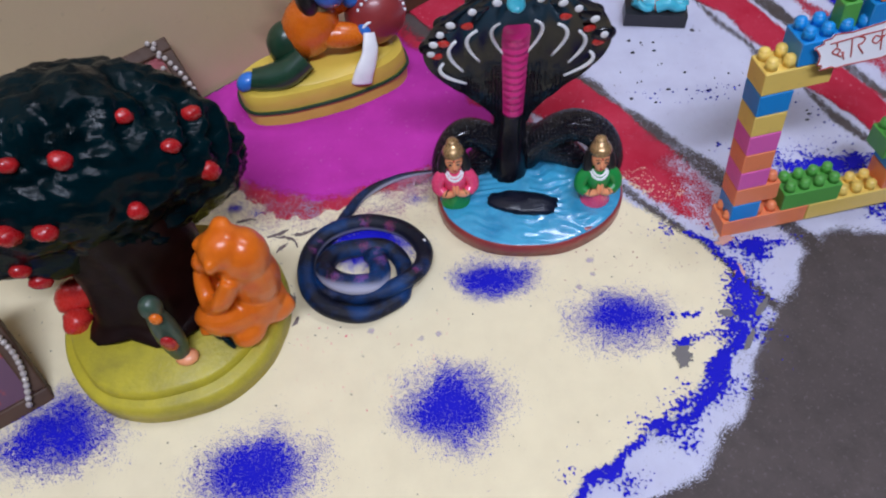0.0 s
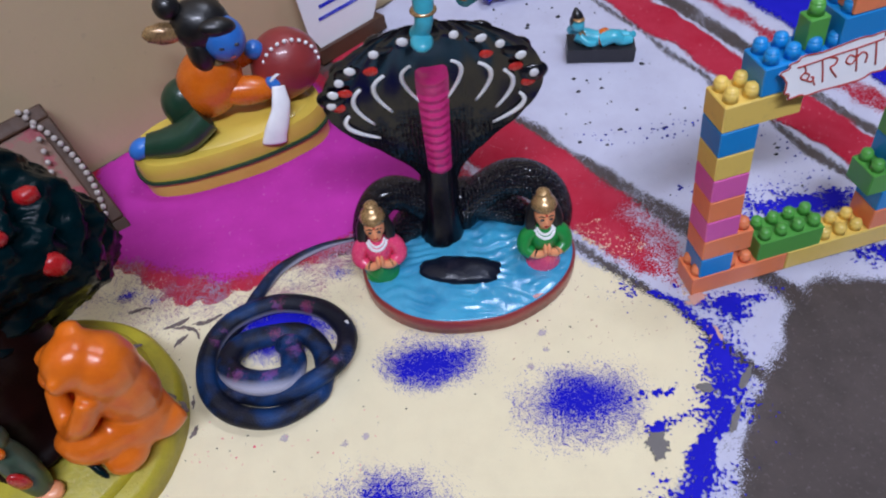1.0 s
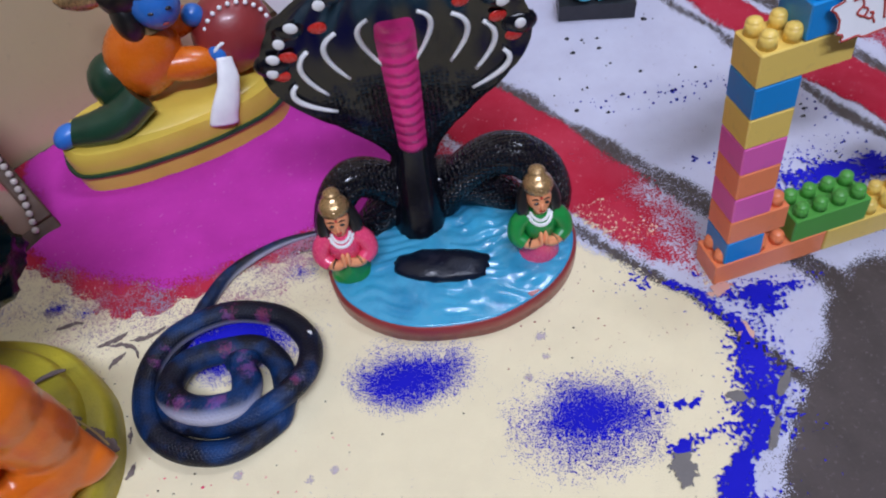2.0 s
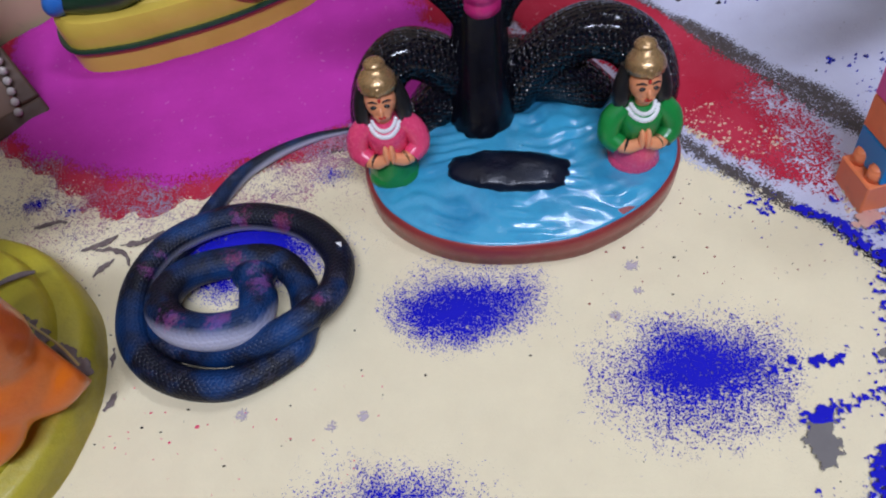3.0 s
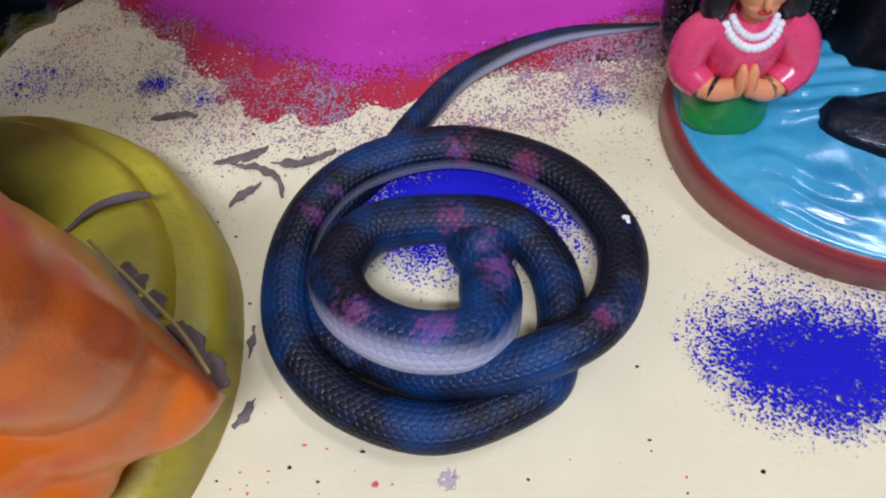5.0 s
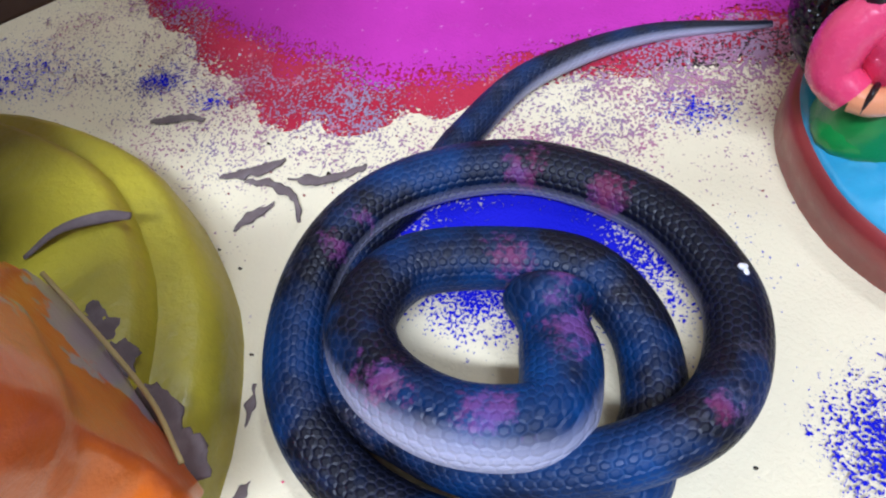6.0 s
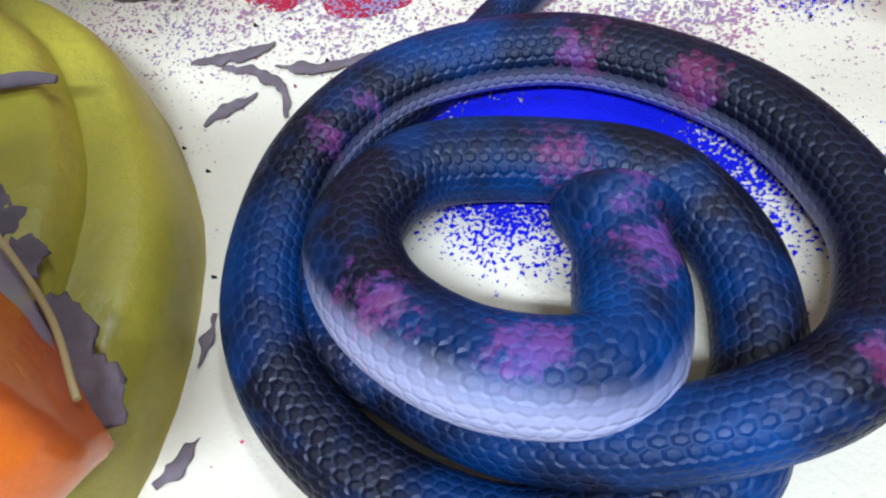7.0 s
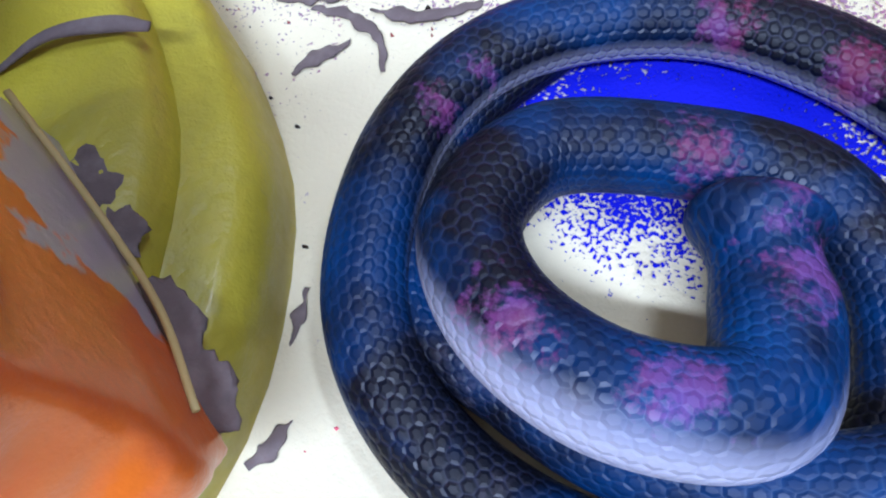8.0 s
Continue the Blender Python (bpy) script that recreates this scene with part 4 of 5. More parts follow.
    ell(bm, (0.008, 0.008, 0.036), (0.014, 0.015, 0.011))
    flat = [(0.000, 0.026), (0.066, 0.026), (0.064, 0.042), (0.057, 0.062), (0.048, 0.078), (0.018, 0.078), (0.008, 0.062), (0.001, 0.042)]
    f0, f1 = [[bm.verts.new((u, v, z)) for u, z in flat] for v in (0.0, 0.014)]
    bm.faces.new(f0)
    bm.faces.new(f1[::-1])
    for i in range(len(flat)):
        j = (i + 1) % len(flat)
        bm.faces.new((f0[j], f0[i], f1[i], f1[j]))
    bmesh.ops.recalc_face_normals(bm, faces=bm.faces[:])
    for v in bm.verts:
        v.co.x = v.co.x * 0.80 - 0.20 * max(0, v.co.z - 0.045)
        v.co.y = max(v.co.y, 0.0 if v.co.z < 0.06 else -0.003)
        v.co.z = 0.026 + (max(v.co.z, 0.026) - 0.026) * 1.07
    bm.transform(seat)
    m = add("monkey", bm, monkey_paint(), "seated glossy orange monkey figure")
    rm = m.modifiers.new("remesh", "REMESH")
    rm.mode, rm.voxel_size, rm.use_smooth_shade = "VOXEL", 0.0016, True
    sm = m.modifiers.new("smooth", "SMOOTH")
    sm.factor, sm.iterations = 0.5, 3
    # patches where the base was left unpainted, a loose thread and a stalk
    for u, w in ((0.008, 0.0052), (0.019, 0.0068), (0.033, 0.0045), (0.043, 0.0058)):
        bm = bmesh.new()
        ell(bm, (u, -0.0008, 0.0276), (w, 0.0038 + 0.12 * (w - 0.005), 0.0007), 0, (0, 0, 400 * w), 28, 0.45, 420)
        bm.transform(seat)
        add("bare_patch", bm, M_SMEAR, "unpainted grey patch")
    bm = bmesh.new()
    tube(bm, [(0.004, -0.0012, 0.0345, .0005), (0.018, -0.0025, 0.0330, .0005), (0.034, -0.0020, 0.0350, .0005), (0.050, -0.0012, 0.0400, .0005)], 8)
    bm.transform(seat)
    add("thread", bm, M_THREAD, "thin yellow thread")
    bm = bmesh.new()
    tube(bm, [(-0.145, 0.392, 0.0285, .0006), (-0.138, 0.398, 0.0305, .0011), (-0.130, 0.402, 0.0298, .0016), (-0.124, 0.403, 0.0292, .0009)], 8, flat=0.5)
    add("stalk", bm, M_SMEAR, "dry grey stalk")
    # leaf in the monkey's lap
    bm = bmesh.new()
    for k in (-1, 1):
        ell(bm, (0.016 - 0.005 * k, 0.0490, 0.040 + 0.002 * k), (0.0075, 0.0022, 0.0035), 0, (0, -35 * k, 0), 12)
    bm.transform(seat)
    add("leaf", bm, M_TREE, "dark green painted leaf")
    # parrot at the trunk
    bm = bmesh.new()
    ell(bm, (-0.166, 0.323, 0.053), (0.0086, 0.008, 0.028), 0, (-12, -6, 0))
    ell(bm, (-0.168, 0.328, 0.079), (0.0072, 0.0074, 0.0095), 0)
    ell(bm, (-0.163, 0.314, 0.056), (0.0052, 0.0030, 0.0085), 1, seg=12)
    ell(bm, (-0.164, 0.320, 0.078), (0.0040, 0.0030, 0.0048), 2, seg=12)
    ell(bm, (-0.161, 0.317, 0.031), (0.0080, 0.0066, 0.0045), 3, seg=12)
    add("parrot", bm, [M_PARROT, M_FRUIT, M_ORANGE, M_SKIN], "small grey-green bird figure with red breast")
    # red blossom at the rear edge
    bm = bmesh.new()
    ell(bm, (-0.243, 0.372, 0.036), (0.020, 0.012, 0.012), 0, (0, -20, 20), 20, 0.25, 70)
    ell(bm, (-0.243, 0.352, 0.030), (0.011, 0.010, 0.009), 0, (0, 0, 0), 16, 0.25, 80)
    add("blossom", bm, M_REDP, "knobbly red painted blossom")
    return top


tree_ornament()


# ---- crawling child figurine with a pot: one plain mesh ----
def child_figurine():
    bm = bmesh.new()
    u = lambda a, b, z: (a, b, z)
    slab(bm, oval(0, 0, 0.077, 0.033, 0, 56, 0.03, 2.5), 0.0, 0.033, 0, 0.010)
    ell(bm, u(0.004, 0.0, 0.028), (0.070, 0.029, 0.011), 0, (0, 0, 0), 28)
    ring = oval(0, 0, 0.0782, 0.0342, 0, 56, 0.03, 2.5)
    ring = [(x, y, 0.017 + 0.002 * noise.noise((x * 30, y * 30, 0)), 0.0016) for x, y in ring] 
    tube(bm, ring + ring[:1], 6, 1, steps=1)
    tube(bm, [(-0.020, -0.010, 0.052, .013), (-0.036, -0.012, 0.043, .0135), (-0.052, -0.010, 0.041, .011), (-0.066, -0.006, 0.041, .0085)], 14, 1)        # legs
    ell(bm, u(-0.030, 0.006, 0.058), (0.018, 0.016, 0.020), 1, (0, 20, 0))
    ell(bm, u(-0.070, -0.006, 0.040), (0.009, 0.008, 0.008), 2)                  # feet
    ell(bm, u(-0.008, 0.004, 0.070), (0.024, 0.020, 0.029), 3, (0, 28, 0))       # body
    ell(bm, u(0.014, -0.006, 0.060), (0.024, 0.011, 0.011), 3, (0, 10, -8))      # arms
    ell(bm, u(0.016, 0.012, 0.078), (0.020, 0.008, 0.010), 3, (0, -6, 0))
    ell(bm, u(0.035, -0.010, 0.062), (0.0065, 0.006, 0.0065), 2)
    ell(bm, u(0.030, 0.006, 0.083), (0.0075, 0.007, 0.0075), 2)
    ell(bm, u(0.012, -0.005, 0.106), (0.0150, 0.0150, 0.0165), 2)                # head
    ell(bm, u(0.001, 0.005, 0.116), (0.0205, 0.0180, 0.0185), 4, (0, 0, 0), 22, 0.05, 120)      # hair
    ell(bm, u(-0.006, 0.000, 0.098), (0.0095, 0.0130, 0.0170), 4)
    ell(bm, u(0.010, -0.010, 0.119), (0.0130, 0.0080, 0.0065), 4, (0, 14, 0))
    for k in (0.008, 0.018):                                                     # eyes and mouth
        ell(bm, u(k, -0.0190 + 0.10 * abs(k - 0.012), 0.107), (0.0022, 0.0012, 0.0012), 4, (0, 8, 0), 10)
    ell(bm, u(0.0135, -0.0190, 0.0985), (0.0022, 0.0010, 0.0008), 6, seg=8)
    ell(bm, u(-0.016, 0.006, 0.134), (0.009, 0.009, 0.009), 4)
    ell(bm, u(-0.024, 0.002, 0.118), (0.014, 0.007, 0.0075), 5, (0, 15, 0), 18, 0.12, 150)       # gold clasp
    r = bmesh.ops.create_cone(bm, segments=20, radius1=0.011, radius2=0.009, depth=0.004, cap_ends=True)
    for v in r["verts"]:
        v.co = Matrix.Translation((0.005, 0.0, 0.092)) @ v.co
        for f in v.link_faces:
            f.material_index = 5
    ell(bm, u(0.050, 0.008, 0.062), (0.027, 0.025, 0.028), 6, (0, 20, 0), 28)    # pot on its side
    for k in range(11):
        a = radians(150 - 15 * k)
        ell(bm, u(0.052 + 0.0215 * math.cos(a), -0.004, 0.066 + 0.0225 * math.sin(a)), (0.0016, 0.0016, 0.0016), 7, seg=8)
    tube(bm, [(0.043 + 0.012 * math.cos(radians(a)), -0.013, 0.060 + 0.010 * math.sin(radians(a)), 0.0013) for a in range(-30, 220, 25)], 8, 7, steps=2)
    tube(bm, [(0.037, -0.016, 0.062, .005), (0.034, -0.024, 0.050, .0075), (0.030, -0.030, 0.037, .0100), (0.027, -0.033, 0.026, .0095)], 12, 7, 0.35)
    for v in bm.verts:
        v.co.x += 0.007 * min(1, max(0, (v.co.z - 0.03) / 0.02))
    ob = part("child_figurine", bm, [M_KYELLOW, M_KGREEN, M_KBLUE, M_ORANGE, M_HAIR, M_GOLD, M_MAROON, M_PEARL])
    ob.matrix_world = pose(-0.080, 0.594, 0.002, 0, 0, 17)
    return tagged(ob, "painted crawling child figurine with a red pot on a yellow base", "figurine")


child_figurine()


# ---- toy brick gate ----
P, H = 0.0107, 0.0168


def brick_mesh(name, bm_nx, bm_ny, material):
    bm = bmesh.new()
    box(bm, (0.0002, 0.0002, 0.0002), (bm_nx * P - 0.0002, bm_ny * P - 0.0002, H - 0.0002))
    bmesh.ops.bevel(bm, geom=bm.edges[:], offset=0.0006, segments=1, affect="EDGES")
    body = set(bm.faces)
    for i in range(bm_nx):
        for j in range(bm_ny):
            r = bmesh.ops.create_cone(bm, segments=12, radius1=0.0039, radius2=0.0035, depth=0.0056, cap_ends=True)
            for v in r["verts"]:
                v.co += Vector(((i + 0.5) * P, (j + 0.5) * P, H + 0.0026))
            ring = [v for v in r["verts"] if v.co.z > H + 0.003]
            d = bmesh.ops.create_uvsphere(bm, u_segments=12, v_segments=6, radius=1)
            for v in d["verts"]:
                v.co = Vector(((i + 0.5) * P, (j + 0.5) * P, H + 0.0053)) + Vector((v.co.x * 0.0035, v.co.y * 0.0035, v.co.z * 0.0020))
    for f in bm.faces:
        f.smooth = f not in body
    me = bpy.data.meshes.new(name)
    bm.to_mesh(me)
    bm.free()
    me.materials.append(material)
    return me


def toy_gate():
    top = holder("toy_brick_gate", (0.225, 0.395, 0.001), "gateway built of colourful plastic toy bricks with a paper sign", "toy gate", 5.5)
    top.matrix_world = pose(0.225, 0.395, 0.001, -5.5, -5.1, 5.5)
    shapes = {}
    names = {P_ORANGE: "orange", P_YELLOW: "yellow", P_BLUE: "blue", P_PINK: "pink", P_GREEN: "green"}

    def lay(u, v, row, nx, ny, material):
        key = (nx, ny, material)
        if key not in shapes:
            shapes[key] = brick_mesh("toy_brick", nx, ny, material)
        ob = new("toy_brick", shapes[key])
        ob.parent = top
        ob.location = (u * P, v * P, row * H)
        ob["label"] = "glossy %s plastic toy brick" % names[material]

    lay(0, 0, 0, 6, 2, P_ORANGE)
    lay(6, 0, 0, 7, 2, P_YELLOW)
    lay(13, 0, 0, 2, 2, P_ORANGE)
    lay(0.4, 0, 1, 2, 2, P_BLUE)
    lay(4, 0, 1, 4, 2, P_GREEN)
    lay(0.4, 0, 2, 3, 2, P_ORANGE)
    for row, m in ((3, P_PINK), (4, P_ORANGE), (5, P_PINK), (6, P_YELLOW), (7, P_BLUE)):
        lay(0.4, 0, row, 2, 2, m)
    lay(0.4, 0, 8, 4, 2, P_YELLOW)
    for row, m in ((1, P_ORANGE), (2, P_BLUE), (4, P_BLUE), (5, P_GREEN), (6, P_PINK), (7, P_BLUE)):
        lay(11, 0, row, 2, 2, m)
    lay(10, 0, 3, 4, 2, P_GREEN)
    lay(9.5, 0, 8, 4, 2, P_ORANGE)
    lay(2.1, 0, 9, 8, 2, P_BLUE)
    lay(10.2, 0, 9, 2, 2, P_ORANGE)
    lay(5.5, 0, 10, 4, 2, P_BLUE)
    lay(5.8, 0, 11, 3, 2, P_ORANGE)
    lay(4.2, 0.5, 10, 1, 1, P_GREEN)
    # paper sign with red handwriting
    bm = bmesh.new()
    out = []
    for i in range(60):
        a = 2 * math.pi * i / 60
        w = 1 + 0.05 * math.cos(13 * a) + 0.03 * math.sin(7 * a)
        out.append((0.034 * w * math.copysign(abs(math.cos(a)) ** 0.5, math.cos(a)), 0.0125 * w * math.copysign(abs(math.sin(a)) ** 0.5, math.sin(a))))
    slab(bm, out, 0, 0.0005)
    sign = part("paper_sign", bm, M_PAPER, top, "white paper sign with a wavy red border", smooth=False)
    sign.matrix_parent_inverse = Matrix()
    sign.matrix_basis = pose(5.5 * P, -0.0035, 9.62 * H, 74, -3, 0) @ Matrix.Scale(0.84, 4)
    bm = bmesh.new()
    tube(bm, [(x * 0.985, y * 0.97, 0.0006, 0.00055) for x, y in out + out[:1]], 6, steps=1)
    part("border", bm, M_INK, sign, "wavy red ink border")
    strokes = (
        [(-.024, .0065), (-.014, .0066), (-.002, .0069), (.010, .0068), (.025, .0072)],
        [(-.020, .0065), (-.0195, .003), (-.0225, .0005), (-.0195, -.002), (-.0175, .0005), (-.0195, .002)],
        [(-.0195, -.002), (-.0165, -.004), (-.0150, -.002), (-.0165, -.0012)],
        [(-.0155, -.003), (-.0145, -.0065)],
        [(-.0100, .0066), (-.0098, .000), (-.0100, -.0062)],
        [(-.0055, .0066), (-.0015, .0045), (-.0030, .0015), (-.0055, .0005), (-.0020, -.0060)],
        [(.0095, .0068), (.0095, .000), (.0094, -.0064)],
        [(.0093, .0020), (.0055, .0040), (.0035, .0010), (.0065, -.0012), (.0093, .0012), (.0125, .0035), (.0155, .0015), (.0145, -.0030)],
        [(.0205, .0070), (.0205, .000), (.0204, -.0062)])
    bm = bmesh.new()
    for st in strokes:
        tube(bm, [(x * 1.05, y * 1.05, 0.0008, 0.00055) for x, y in st], 6, steps=5)
    part("lettering", bm, M_INK, sign, "handwritten red word on the sign")
    return top


toy_gate()


# ---- framed pictures with pearl strings ----
def framed_picture(at, turn, lean, w, h, material, label):
    top = holder("picture_frame", (0, 0, 0), label, "picture frame")
    bm = bmesh.new()
    b = 0.011
    for lo, hi in (((-w / 2, 0, 0), (w / 2, 0.010, b)), ((-w / 2, 0, h - b), (w / 2, 0.010, h)), ((-w / 2, 0, b), (-w / 2 + b, 0.010, h - b)), ((w / 2 - b, 0, b), (w / 2, 0.010, h - b))):
        box(bm, lo, hi)
    rounded(part("frame", bm, M_WOODF, top, "brown wooden frame", smooth=False), 0.0015)
    bm = bmesh.new()
    box(bm, (-w / 2 + b, 0.004, b), (w / 2 - b, 0.008, h - b))
    part("picture", bm, material, top, "faded printed picture", smooth=False)
    bm = bmesh.new()
    for k in range(26):
        t = k / 25
        x, z = (-0.36 + 0.72 * t) * w, h * (0.98 - 0.62 * (1 - (2 * t - 1) ** 2))
        ell(bm, (x, -0.0022, z), (0.0021, 0.0021, 0.0021), 0, seg=8)
    tagged(part("pearl_string", bm, M_BEAD, top, "string of small pearl beads"), "string of small pearl beads", kind="stuff")
    bm = bmesh.new()
    for k in range(20):
        t = k / 19
        ell(bm, (w * (0.30 + 0.16 * math.sin(3.0 * t)), -0.0030, h * (1.0 - 0.92 * t)), (0.0023, 0.0023, 0.0023), 0, seg=8)
    tagged(part("pearl_string", bm, M_BEAD, top, "string of small pearl beads"), "string of small pearl beads", kind="stuff")
    top.matrix_world = pose(*at, 0, 0, turn) @ pose(0, 0, 0, -lean)
    return top


framed_picture((-0.190, 0.505, 0.002), 35.5, 42, 0.078, 0.108, M_PRINT, "small brown framed picture draped with pearls by the wall")
framed_picture((-0.296, 0.287, 0.002), 31, 40, 0.080, 0.085, M_PRINT2, "small dark framed picture draped with pearls")


# ---- things farther back ----
def lying_figurine():
    bm = bmesh.new()
    slab(bm, [(-0.029, -0.012), (0.029, -0.012), (0.029, 0.012), (-0.029, 0.012)], 0, 0.013, 0)
    tube(bm, [(-0.022, 0.002, 0.020, .0060), (-0.014, 0.001, 0.018, .0075), (-0.005, 0, 0.017, .0066), (0.002, 0, 0.017, .0070)], 14, 1)          # trunk, propped up
    tube(bm, [(0.000, -0.003, 0.017, .0068), (0.010, -0.004, 0.021, .0058), (0.017, -0.004, 0.017, .0048), (0.026, -0.003, 0.017, .0036)], 12, 1)  # bent leg
    tube(bm, [(0.000, 0.004, 0.016, .0062), (0.012, 0.005, 0.016, .0052), (0.024, 0.004, 0.016, .0038), (0.028, 0.002, 0.019, .0028)], 12, 1)
    ell(bm, (0.002, 0, 0.018), (0.0075, 0.0088, 0.0070), 2, (0, 0, 0), 18, 0.1, 160)                                                             # waist cloth
    tube(bm, [(-0.019, -0.006, 0.023, .0034), (-0.012, -0.010, 0.019, .0030), (-0.006, -0.009, 0.018, .0026)], 10, 1)
    tube(bm, [(-0.022, 0.006, 0.021, .0034), (-0.027, 0.005, 0.022, .0030), (-0.025, 0.002, 0.028, .0026)], 10, 1)
    ell(bm, (-0.021, -0.001, 0.031), (0.0056, 0.0056, 0.0064), 1)
    ell(bm, (-0.022, 0.002, 0.033), (0.0064, 0.0058, 0.0066), 3)
    tube(bm, [(-0.022, 0.001, 0.037, .0052), (-0.023, 0.002, 0.041, .0040), (-0.024, 0.003, 0.045, .0012)], 12, 3)
    ell(bm, (-0.021, -0.002, 0.0375), (0.0052, 0.0048, 0.0012), 4, seg=12)
    ell(bm, (-0.017, -0.003, 0.0245), (0.0040, 0.0046, 0.0012), 4, (0, 30, 0), 12)
    ob = part("lying_figurine", bm, [M_SLATE, M_TURQ, M_ORANGE, M_HAIR, M_GOLD])
    ob.matrix_world = pose(0.236, 0.655, 0.002, 0, 0, -11)
    return tagged(ob, "small turquoise lying figurine on a black slab", "figurine")


def dancing_doll():
    """A plain small figure on top of the serpent's hood."""
    bm = bmesh.new()
    tube(bm, [(0.070, 0.452, 0.172, .0048), (0.073, 0.449, 0.180, .0046), (0.074, 0.453, 0.195, .0058), (0.074, 0.457, 0.212, .0085)], 12, 0)
    ell(bm, (0.071, 0.446, 0.172), (0.0058, 0.008, 0.0036), 0)
    tube(bm, [(0.078, 0.457, 0.214, .0085), (0.092, 0.450, 0.206, .0078), (0.097, 0.451, 0.194, .0058), (0.094, 0.456, 0.186, .0046)], 12, 0)
    ell(bm, (0.068, 0.457, 0.214), (0.017, 0.012, 0.011), 1, (0, 0, 0), 18, 0.12, 90)
    ell(bm, (0.072, 0.458, 0.232), (0.011, 0.008, 0.015), 0)
    ell(bm, (0.074, 0.457, 0.255), (0.010, 0.0095, 0.011), 0)
    ell(bm, (0.074, 0.460, 0.259), (0.0115, 0.010, 0.010), 3)
    for k in (-1, 1):
        tube(bm, [(0.073 + 0.010 * k, 0.457, 0.241, .0042), (0.073 + 0.022 * k, 0.452, 0.236, .0040), (0.073 + 0.024 * k, 0.446, 0.247, .0036)], 10, 0)
    ell(bm, (0.0735, 0.451, 0.186), (0.0068, 0.0062, 0.0020), 2)
    ell(bm, (0.0955, 0.453, 0.190), (0.0060, 0.0056, 0.0020), 2)
    bm.transform(Matrix.Translation((-NAGA[0] - 0.001, -NAGA[1] + 0.006, 0.011)))
    return part("dancing_doll", bm, [M_TURQ, M_KYELLOW, M_GOLD, M_HAIR], bpy.data.objects["serpent_ornament"], "turquoise dancing doll in a yellow garment on the hood")


def wall_card():
    top = holder("white_card", (0, 0, 0), "white cut-cornered card standing against the wall", "card")
    bm = bmesh.new()
    slab(bm, [(-0.038, 0.030), (-0.030, 0.012), (0.030, 0.012), (0.042, 0.030), (0.042, 0.09), (0.03, 0.105), (-0.03, 0.105), (-0.038, 0.09)], 0, 0.001)
    part("sheet", bm, M_PAPER, top, smooth=False)
    bm = bmesh.new()
    box(bm, (-0.036, 0.0, -0.008), (0.040, 0.013, 0.006))
    part("foot_block", bm, M_WOODF, top, smooth=False)
    bm = bmesh.new()
    box(bm, (-0.024, 0.036, 0.0012), (0.02, 0.039, 0.0016))
    box(bm, (-0.020, 0.046, 0.0012), (0.024, 0.049, 0.0016))
    part("writing", bm, M_FOIL, top, "faint blue marks", smooth=False)
    at = FOOT + D * 0.215 - N * 0.030
    top.matrix_world = pose(at.x, at.y, 0.002, 0, 0, WALL_TURN) @ pose(0, 0, 0, 80)
    return top


def foil_strip():
    bm = bmesh.new()
    n = 24
    a = [bm.verts.new((-0.03 + 0.06 * i / n, 0.006 * noise.noise((i * 0.9, 0, 0)), 0.001 + 0.014 * (0.5 + noise.noise((i * 0.7, 3, 0)) * 0.5))) for i in range(n + 1)]
    b = [bm.verts.new((-0.03 + 0.06 * i / n, 0.022 + 0.006 * noise.noise((i * 0.9, 5, 0)), 0.004 + 0.014 * (0.5 + noise.noise((i * 0.8, 9, 0)) * 0.5))) for i in range(n + 1)]
    for i in range(n):
        bm.faces.new((a[i], a[i + 1], b[i + 1], b[i]))
    ob = part("foil_strip", bm, M_FOIL, smooth=False)
    s = ob.modifiers.new("solid", "SOLIDIFY")
    s.thickness = 0.0006
    ob.matrix_world = pose(0.178, 0.752, 0.003, 0, 0, 10)
    return tagged(ob, "crumpled shiny blue foil strip on the floor", "foil")


lying_figurine()
dancing_doll()
wall_card()
foil_strip()


# ---- lamps: the fittings of the two tube lights ----
def tube_fitting(eye, target):
    top = holder("tube_lamp", (0, 0, 0), "white tube lamp fitting high in the room", "lamp")
    bm = bmesh.new()
    box(bm, (-0.62, -0.07, 0.01), (0.62, 0.07, 0.05))
    rounded(part("housing", bm, M_PLASTER, top, smooth=False), 0.008)
    top.matrix_world = look(eye, target)


tube_fitting((0.10, -0.60, 1.95), (0.05, 0.45, 0))
tube_fitting((0.60, 0.98, 2.0), (0.05, 0.45, 0))


# ---- crumbs, smears and stray grains on the powder ----
def flecks(name, count, bounds, size, material, label, seed, keep):
    rnd = random.Random(seed)
    bm = bmesh.new()
    made = 0
    while made < count:
        x, y = rnd.uniform(bounds[0], bounds[1]), rnd.uniform(bounds[2], bounds[3])
        if not keep(x, y):
            continue
        made += 1
        r = size * rnd.uniform(0.4, 1.0) ** 2
        a0, k = rnd.uniform(0, 6.28), rnd.uniform(0.4, 1.0)
        n = rnd.randint(4, 6)
        low = [bm.verts.new((x + r * math.cos(a0 + 6.28 * i / n) * rnd.uniform(0.7, 1.1), y + k * r * math.sin(a0 + 6.28 * i / n) * rnd.uniform(0.7, 1.1), 0.0012)) for i in range(n)]
        tip = bm.verts.new((x, y, 0.0027 + 0.3 * r))
        for i in range(n):
            bm.faces.new((low[i], low[(i + 1) % n], tip))
    return tagged(part(name, bm, material, smooth=False), label, "crumbs", kind="stuff")


def on_cream(x, y):
    return inside(np.array([x]), np.array([y]), CREAM)[0] > 0.01


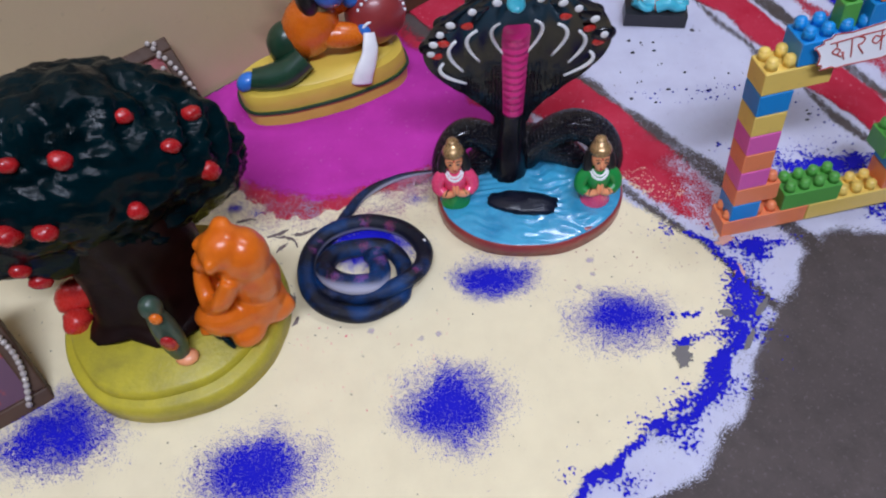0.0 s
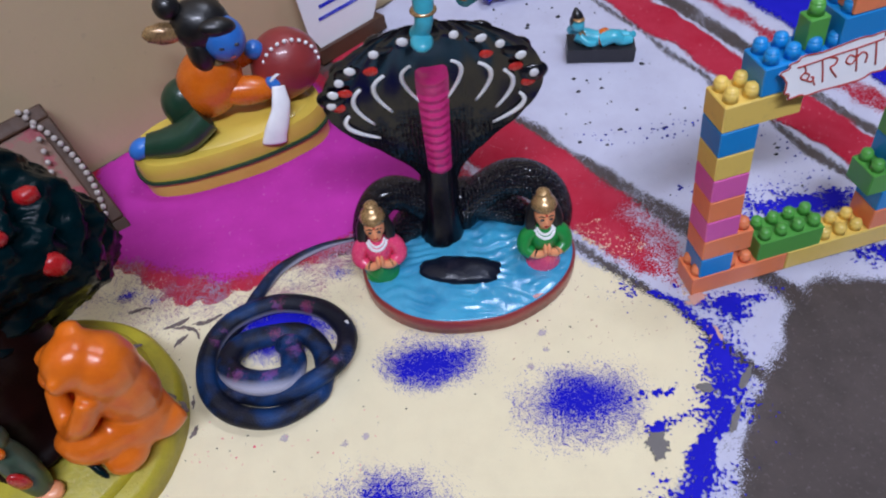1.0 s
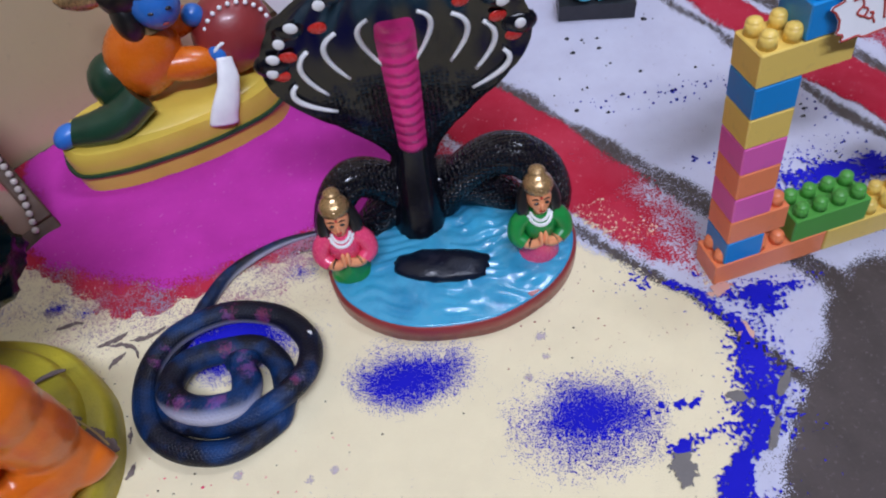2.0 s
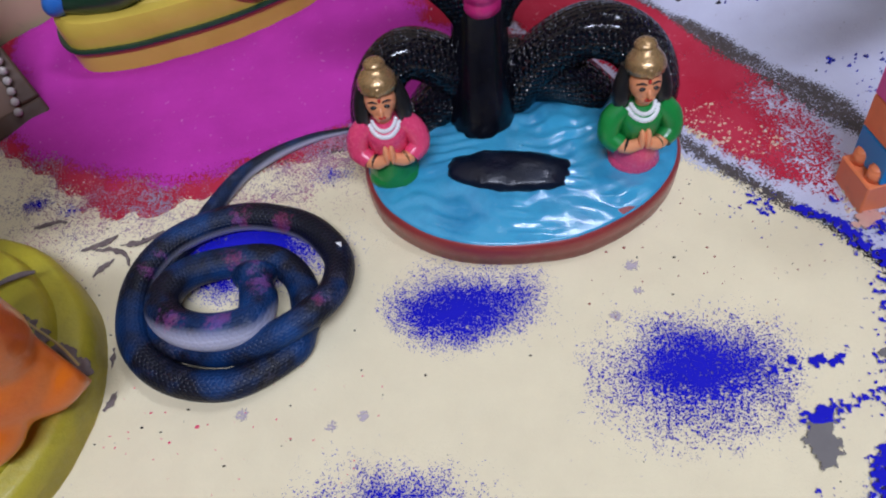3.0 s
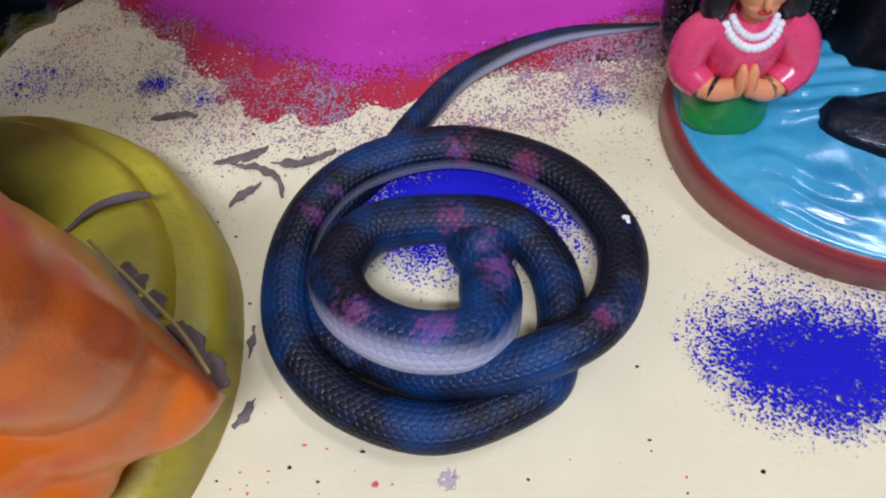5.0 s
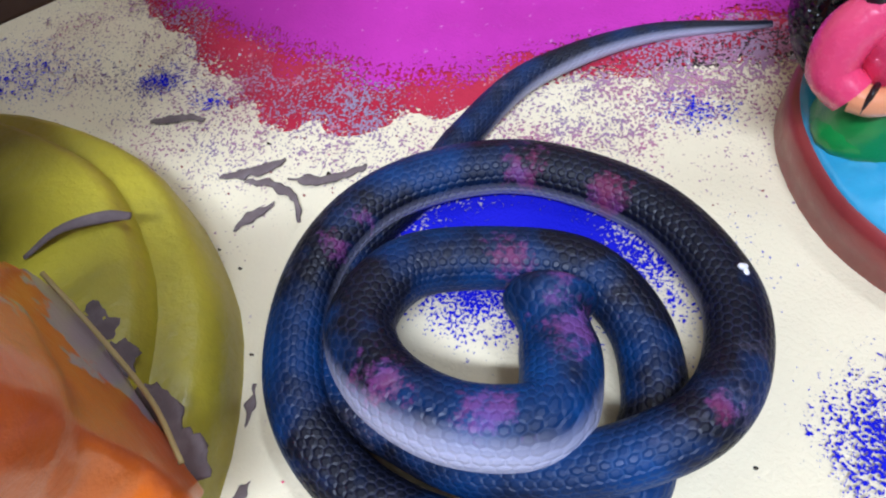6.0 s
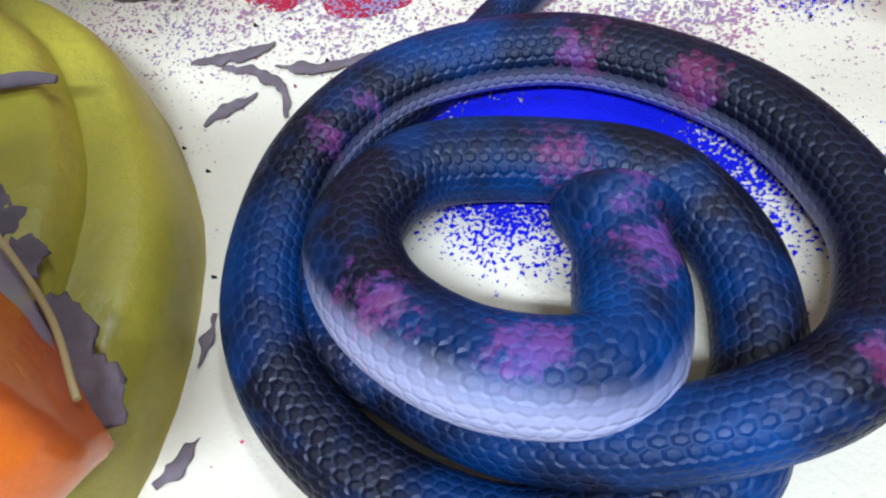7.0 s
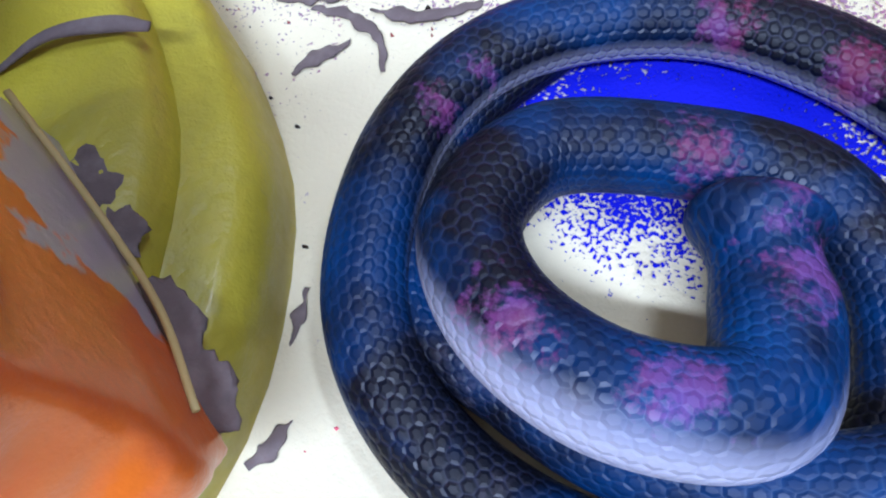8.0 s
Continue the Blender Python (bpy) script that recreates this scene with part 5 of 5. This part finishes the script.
def on_white(x, y):
    return field(np.array([x]), np.array([y]), 22)[0] > 0.45 and across(N1, x, y) > 0.475 and across(N2, x, y) < 0.53


flecks("dark_crumbs", 210, (-0.35, 0.21, 0.2, 0.46), 0.0017, M_BARK, "dark crumbs strewn over the cream powder", 3, on_cream)
flecks("red_grains", 90, (-0.10, 0.02, 0.28, 0.36), 0.0016, M_HOTPINK, "stray pink grains on the cream powder", 14, on_cream)
flecks("red_grains", 120, (0.10, 0.22, 0.34, 0.44), 0.0015, M_MAROON, "stray red grains on the cream powder", 4, on_cream)
flecks("white_grains", 420, (-0.17, 0.06, 0.47, 0.64), 0.0012, M_PAPER, "stray pale grains on the magenta powder", 12, lambda x, y: -0.012 < inside(np.array([x]), np.array([y]), PINK)[0] < 0.05 * field(np.array([x]), np.array([y]), 40)[0])
M_GRAIN = paint("cream_grain", (0.80, 0.70, 0.48), 0.9, (0.72, 0.50, 0.42), scale=300, coat=0)
flecks("cream_grains", 260, (0.165, 0.24, 0.385, 0.47), 0.0022, M_GRAIN, "cream grains spilt over the red band", 21,
       lambda x, y: across(N1, x, y) > 0.402 and field(np.array([x]), np.array([y]), 48)[0] > 0.42)
flecks("red_grains", 150, (-0.17, 0.02, 0.425, 0.475), 0.0012, M_MAROON, "stray red grains on the cream powder", 23, lambda x, y: inside(np.array([x]), np.array([y]), PINK)[0] < -0.012)
flecks("dark_flakes", 70, (0.14, 0.34, 0.46, 0.75), 0.0034, M_SLATE, "dark flakes strewn over the white powder", 6, on_white)
flecks("blue_grains", 260, (0.18, 0.36, 0.42, 0.56), 0.0020, M_FOIL, "stray blue grains on the white powder", 8, on_white)


def smear(way, width):
    bm = bmesh.new()
    tube(bm, [(x, y, 0.0028, 0.85 * width * w) for (x, y), w in zip(way, (0.35, 1, 0.8, 0.3))], 8, flat=0.22)
    for v in bm.verts:
        v.co += Vector((noise.noise(v.co * 420), noise.noise(v.co * 420 + Vector((5, 0, 0))), 0)) * 0.0012
    return tagged(part("petal_smear", bm, M_SMEAR), "crushed mauve petal stuck in the powder", "petal", "crushed petals")


for way, width in ((((-0.124, 0.430), (-0.118, 0.432), (-0.112, 0.434), (-0.107, 0.437)), 0.0018), (((-0.117, 0.430), (-0.109, 0.429), (-0.102, 0.425), (-0.099, 0.418)), 0.0015),
                   (((-0.116, 0.415), (-0.113, 0.418), (-0.110, 0.421), (-0.107, 0.424)), 0.0019), (((-0.105, 0.431), (-0.098, 0.431), (-0.092, 0.432), (-0.085, 0.436)), 0.0017),
                   (((-0.099, 0.368), (-0.099, 0.371), (-0.099, 0.374), (-0.099, 0.377)), 0.0012), (((-0.099, 0.349), (-0.097, 0.352), (-0.096, 0.354), (-0.095, 0.357)), 0.0020),
                   (((-0.150, 0.448), (-0.145, 0.449), (-0.140, 0.450), (-0.134, 0.449)), 0.0018)):
    smear(way, width)


def dust_spot(cx, cy, r):
    fn = lambda x, y: 0.8 * np.clip(1.1 - np.hypot(x - cx, y - cy) / r + 0.5 * (field(x, y, 120) - 0.5), 0, 0.75)
    return heap("dust_spot", (cx - 2 * r, cx + 2 * r, cy - 2 * r, cy + 2 * r), fn, 0.0021, M_LILAC, "faint lilac dab of powder on the cream bed", "powder spot", 0.0004, 0.0015, "lilac dabs")


M_LILAC = powder("lilac_dust", (0.44, 0.37, 0.42), (0.52, 0.44, 0.47), (0.3, 0.2, 0.3), spread=1.2)
for spot in ((0.123, 0.384, 0.005), (0.123, 0.372, 0.005), (0.111, 0.362, 0.004), (-0.006, 0.330, 0.004), (0.006, 0.333, 0.003), (-0.042, 0.340, 0.004)):
    dust_spot(*spot)


# places where the bed was brushed off, and a salmon dab by the gate's foot
def brushed(name, cx, cy, rx, ry, turn, material, label):
    c, s = math.cos(radians(turn)), math.sin(radians(turn))

    def fn(x, y):
        u, v = (c * (x - cx) + s * (y - cy)) / rx, (c * (y - cy) - s * (x - cx)) / ry
        return np.clip(1.25 - np.hypot(u, v) + 0.9 * (field(x, y, 110) - 0.5), 0, 0.95)
    far = 2 * max(rx, ry)
    return heap(name, (cx - far, cx + far, cy - far, cy + far), fn, 0.0027, material, label, "powder spot", 0.0004, 0.0015, "brushed patches")


M_GREY_DUST = powder("grey_floor_dust", (0.20, 0.185, 0.18), (0.16, 0.15, 0.145), (0.3, 0.28, 0.27), grain=420, spread=1.5)
M_SALMON = powder("salmon_dust", (0.62, 0.33, 0.27), (0.68, 0.44, 0.34), (0.5, 0.1, 0.1), grain=420, spread=1.4)
for x, y, rx, ry, turn in ((0.173, 0.300, 0.011, 0.009, 60), (0.211, 0.330, 0.0065, 0.0035, -20), (0.236, 0.333, 0.012, 0.003, 50), (0.222, 0.311, 0.014, 0.0025, 55)):
    brushed("grey_patch", x, y, rx, ry, turn, M_GREY_DUST, "brushed grey patch of floor in the powder")
for x, y, rx, ry, turn in ((0.231, 0.363, 0.012, 0.005, 100), (0.226, 0.392, 0.010, 0.006, 20)):
    brushed("salmon_patch", x, y, rx, ry, turn, M_SALMON, "salmon dab of mixed powder beside the toy bricks")
